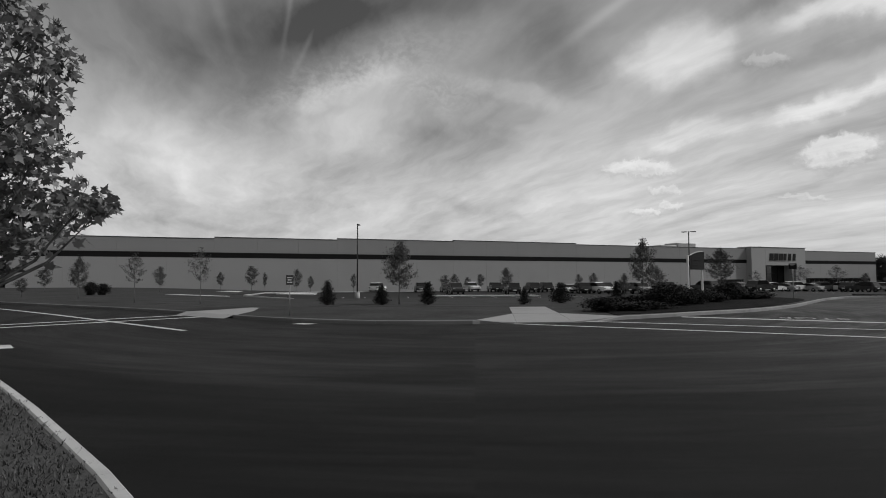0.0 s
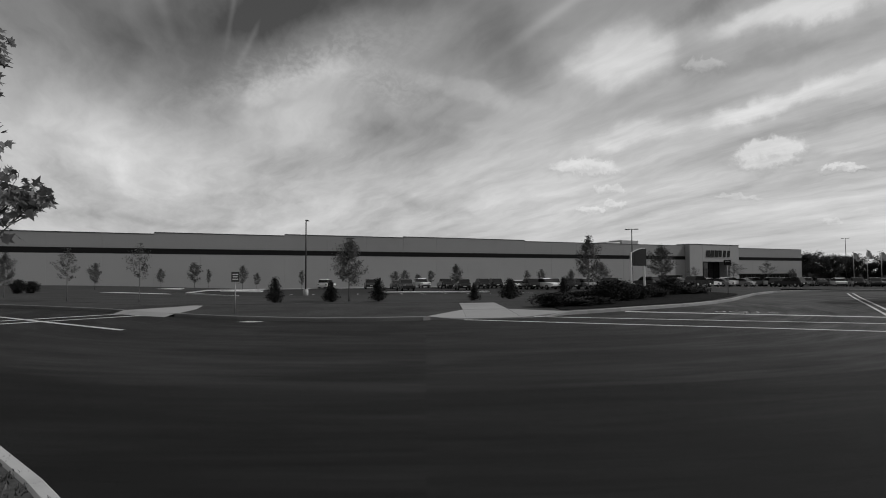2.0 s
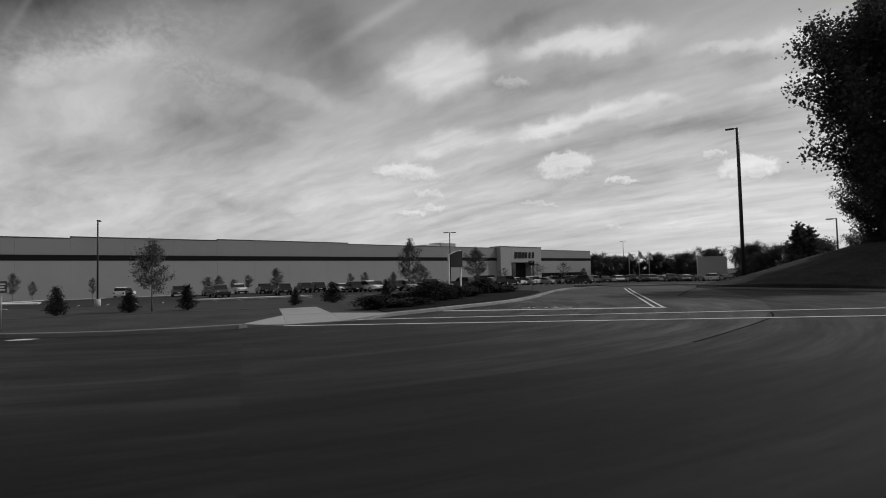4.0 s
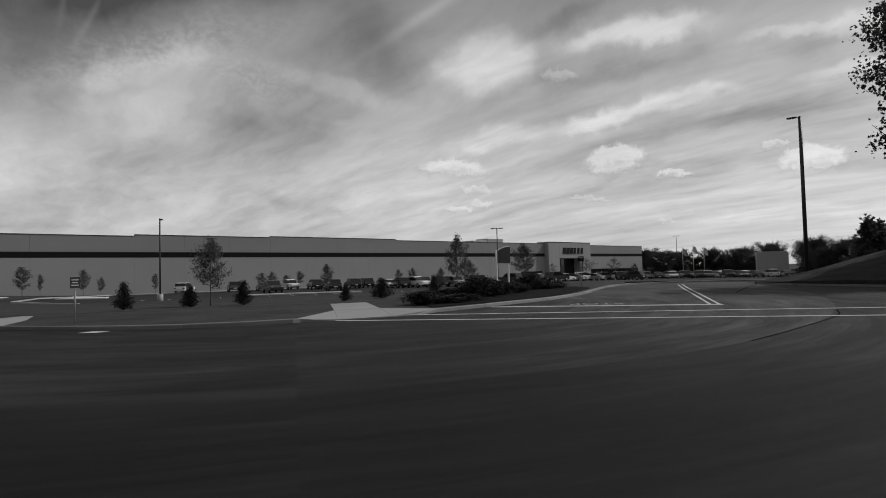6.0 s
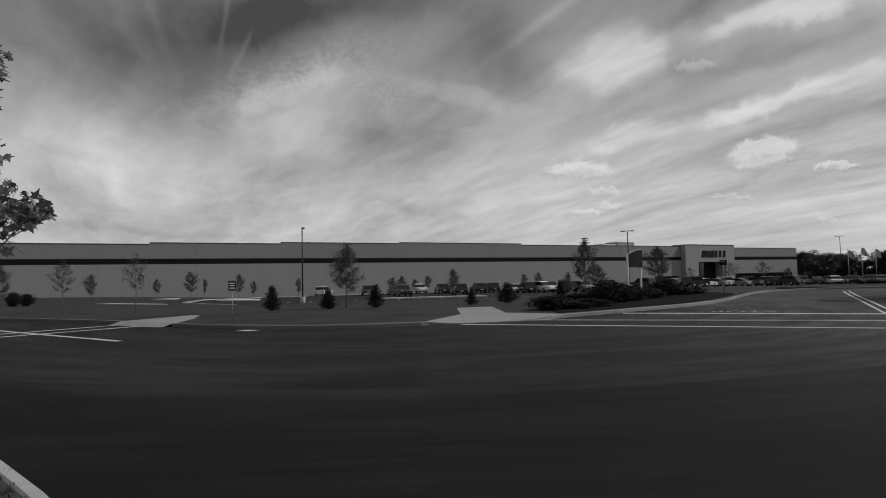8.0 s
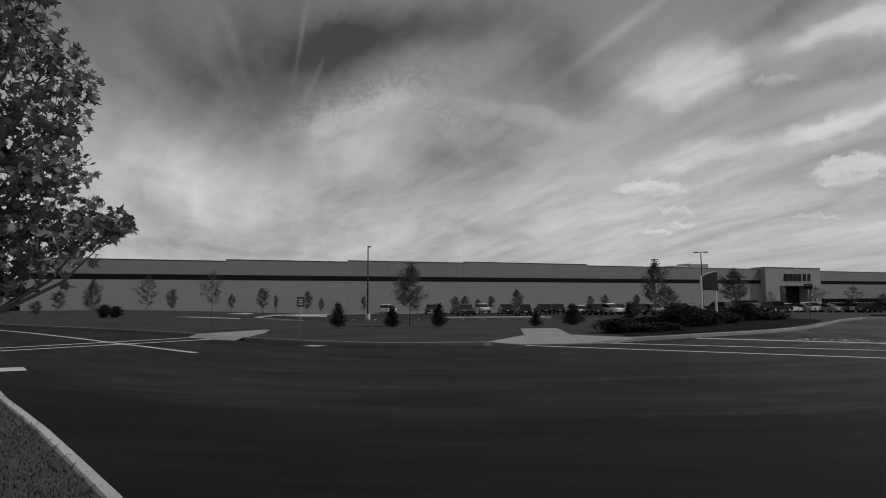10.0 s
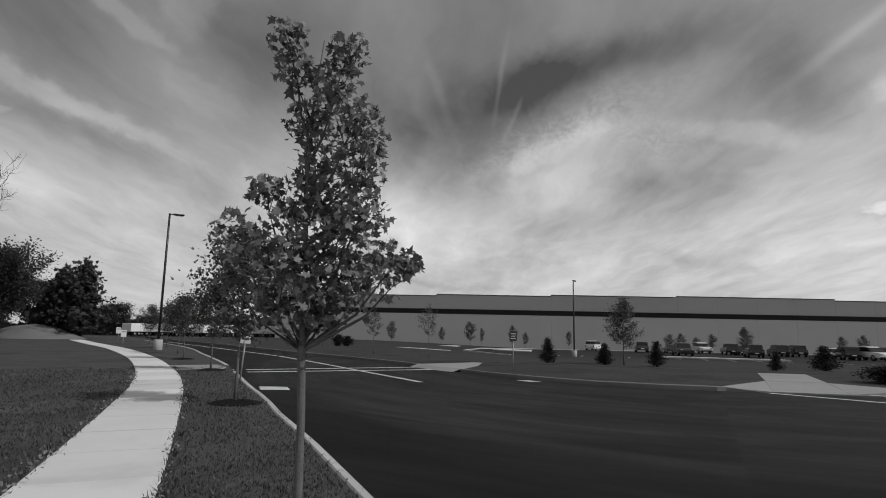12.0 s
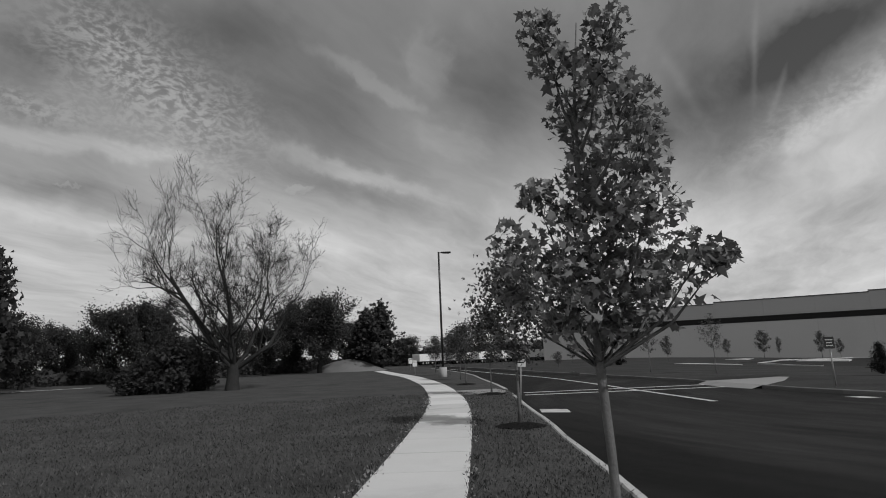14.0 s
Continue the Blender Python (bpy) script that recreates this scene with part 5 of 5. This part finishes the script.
NEAR_CARS = (("suv", "white", -9.9, 106, 80), ("suv", "grey", -5.6, 80, 100), ("pickup", "grey", -2.1, 68, -75), ("pickup", "white", -0.5, 106, -70), ("suv", "black", 1.9, 91, 100), ("suv", "black", 3.7, 69, 95),
             ("sedan", "black", 2.6, 86, 100), ("sedan", "grey", -3.0, 95, 100), ("suv", "black", 5.6, 98, 100), ("suv", "black", 6.9, 86, 100), ("sedan", "white", 9.3, 75, -80), ("suv", "black", 10.4, 73, 100), ("pickup", "white", 11.9, 73, -62),
             ("suv", "grey", 12.8, 84, -80), ("suv", "silver", 16.0, 73.1, -80), ("suv", "black", 14.4, 73.5, 100), ("suv", "black", 18.0, 76, 100), ("sedan", "silver", 24.4, 77.3, -60))
for kind, shade, az, r, heading in NEAR_CARS:
    park(kind, shade, spot(az, r if r > 95 else min(r * 1.25, 100), 0.035), heading)
rng = random.Random(8)
kinds = ("sedan", "suv", "sedan", "pickup", "suv")
shades = ("black", "grey", "silver", "white", "black", "grey", "black", "grey", "black")
for row in range(6):
    start = bearing(34.5) * (136 + row * 11)
    step = Vector((0.8, -0.6, 0))
    for k in range(16 if row < 4 else 12):
        if rng.random() < 0.14:
            continue
        q = start + step * (k * 2.75)
        az = math.degrees(math.atan2(q.x, q.y))
        if az > 50 or (abs(az - 37.5) < 0.1):
            continue
        q = Vector((q.x, q.y, land(q.x, q.y) + 0.035))
        park(rng.choice(kinds), rng.choice(shades), q, 62 + rng.choice((0, 180)) + rng.uniform(-3, 3))
for az, r, kind, shade in ((26.1, 96, "suv", "black"), (26.9, 104, "sedan", "white"), (27.8, 113, "sedan", "silver"), (28.7, 115, "suv", "white"), (29.6, 116, "sedan", "silver"), (30.6, 121, "suv", "grey"), (31.8, 122, "suv", "white"), (32.6, 119, "suv", "black"), (33.3, 116, "suv", "black"), (21.5, 98, "suv", "grey")):
    park(kind, shade, spot(az, r, 0.035), FACING + 90 * (int(az) % 2))

# white trailers by the hedge, and a soil heap
def trailer(m, label):
    t = thing("trailer", m, label, "trailer", "parked trailers")
    part("body", block("body", (9.0, 2.4, 1.6), M["white"], (0, 0, 0.85), 0.04), t, None, "white box body")
    part("underframe", block("underframe", (8.4, 1.2, 0.2), M["steel"], (0, 0, 0.62), 0.02), t)
    for x in (-3.4, -2.4, 3.2):
        for y in (-1.0, 1.0):
            wheel(t, x, y, 0.42)
    for x in (-1.5, 1.5):
        part("panel_rib", block("panel_rib", (0.06, 2.44, 1.6), M["galv"], (x, 0, 0.85), 0), t)
    return t


first = trailer(stand(spot(-50.9, 128), 30), "white box trailer parked before a dark hedge")
for k, (az, r, turn_deg) in enumerate(((-48.9, 126, 95), (-47.6, 125, 95), (-46.6, 124, 100), (-45.5, 124, 40), (-44.2, 124, 95), (-43.1, 124, 95), (-42.0, 124, 35), (-52.2, 130, 95))):
    copy_thing(first, stand(spot(az, r), turn_deg))
heap_line = ring(0, 0, 5.5, 24, 3)
verts = [(0, 0, 1.9)]
for k, f in enumerate((0.35, 0.7, 1.0)):
    verts += [(x * f * 1.5, y * f, 1.9 * (1 - f ** 1.4) * (0.9 + 0.2 * random.Random(i + k).random()) - 0.02) for i, (x, y) in enumerate(heap_line)]
faces = [(0, 1 + i, 1 + (i + 1) % 24) for i in range(24)]
for k in range(2):
    faces += [(1 + k * 24 + i, 1 + (k + 1) * 24 + i, 1 + (k + 1) * 24 + (i + 1) % 24, 1 + k * 24 + (i + 1) % 24) for i in range(24)]
heap = tagged(new("soil_mound", mesh("soil_mound", verts, faces, M["soil"], True)), "pale heap of bare soil at the field edge", "soil heap")
heap.matrix_basis = Matrix.Translation(spot(-60.3, 88))

# pale plain building beyond the car park
q = spot(45.0, 158)
shed = thing("storage_building", Matrix.Translation(q) @ Matrix.Rotation(radians(-40), 4, "Z"), "pale plain box building beyond the car park", "building")
part("wall", block("wall", (6.6, 4.6, 5.9), M["tower"], (0, 0, 0), 0.03), shed)
part("roof", block("roof", (6.1, 4.8, 0.2), M["tower"], (0, 0, 5.9), 0.03), shed)
part("door", block("door", (1.2, 0.06, 2.2), M["upper_wall"], (1, -2.33, 0), 0.01), shed)

# ---- grass blades near the path ----
rng = random.Random(77)
verts, faces = [], []
walk_pts = [Vector((a, b, 0)) for a, b in WALK]


def path_gap(x, y):
    return min((p.x - x) ** 2 + (p.y - y) ** 2 for p in walk_pts) ** 0.5


kerb_pts = [Vector((a, b, 0)) for a, b in NEAR_KERB]
tries = 0
while len(faces) < 52000 and tries < 110000:
    tries += 1
    az, r = rng.uniform(-92, -28), 3.0 + 22.0 * rng.random() ** 1.6
    b = bearing(az)
    x, y = -0.4 + b.x * r, 0.1 + b.y * r
    if not inside(verge_outline, x, y):
        continue
    gap = path_gap(x, y)
    if gap < 0.66 - rng.random() * 0.06 or math.hypot(x - TREE1[0], y - TREE1[1]) < 0.5 or min((p.x - x) ** 2 + (p.y - y) ** 2 for p in kerb_pts) < 0.02:
        continue
    clump = noise.noise(Vector((x * 1.6, y * 1.6, 0)))
    h = rng.uniform(0.02, 0.055) * (1 + 0.5 * clump) * (1.6 if gap < 0.8 else 1.0)
    a = rng.uniform(0, 6.283)
    for _ in range(1):
        w = 0.006 + 0.0006 * r
        dx, dy = math.cos(a) * w, math.sin(a) * w
        lx, ly = rng.gauss(0, 0.5) * h, rng.gauss(0, 0.5) * h
        n = len(verts)
        verts += [(x - dx, y - dy, 0.115), (x + dx, y + dy, 0.115), (x + lx, y + ly, 0.12 + h)]
        faces.append((n, n + 1, n + 2))
tagged(new("grass_blades", mesh("grass_blades", verts, faces, M["blade"])), "short mown grass blades along the footpath", "grass", kind="stuff")
# broad-leaved weeds that lean over the slab edges
cs, ss = [], []
for i in range(0, len(WALK) - 1):
    if not (1.5 < WALK[i][1] < 14):
        continue
    d = (Vector(WALK[i + 1]) - Vector(WALK[i])).normalized()
    n = Vector((-d.y, d.x))
    for s in (-1, 1):
        if rng.random() < (0.75 if s > 0 else 0.5):
            for _ in range(rng.randint(6, 22)):
                q = Vector(WALK[i]) + n * s * rng.gauss(0.68, 0.06) + d * rng.uniform(0, 0.5)
                cs.append((q.x, q.y, 0.15 + rng.random() ** 2 * 0.08))
                ss.append(rng.uniform(0.025, 0.06))
tagged(new("weeds", leaves("weeds", cs, ss, OVAL, M["maple"], 5)), "small leafy weeds along the footpath edge", "weeds", kind="stuff")
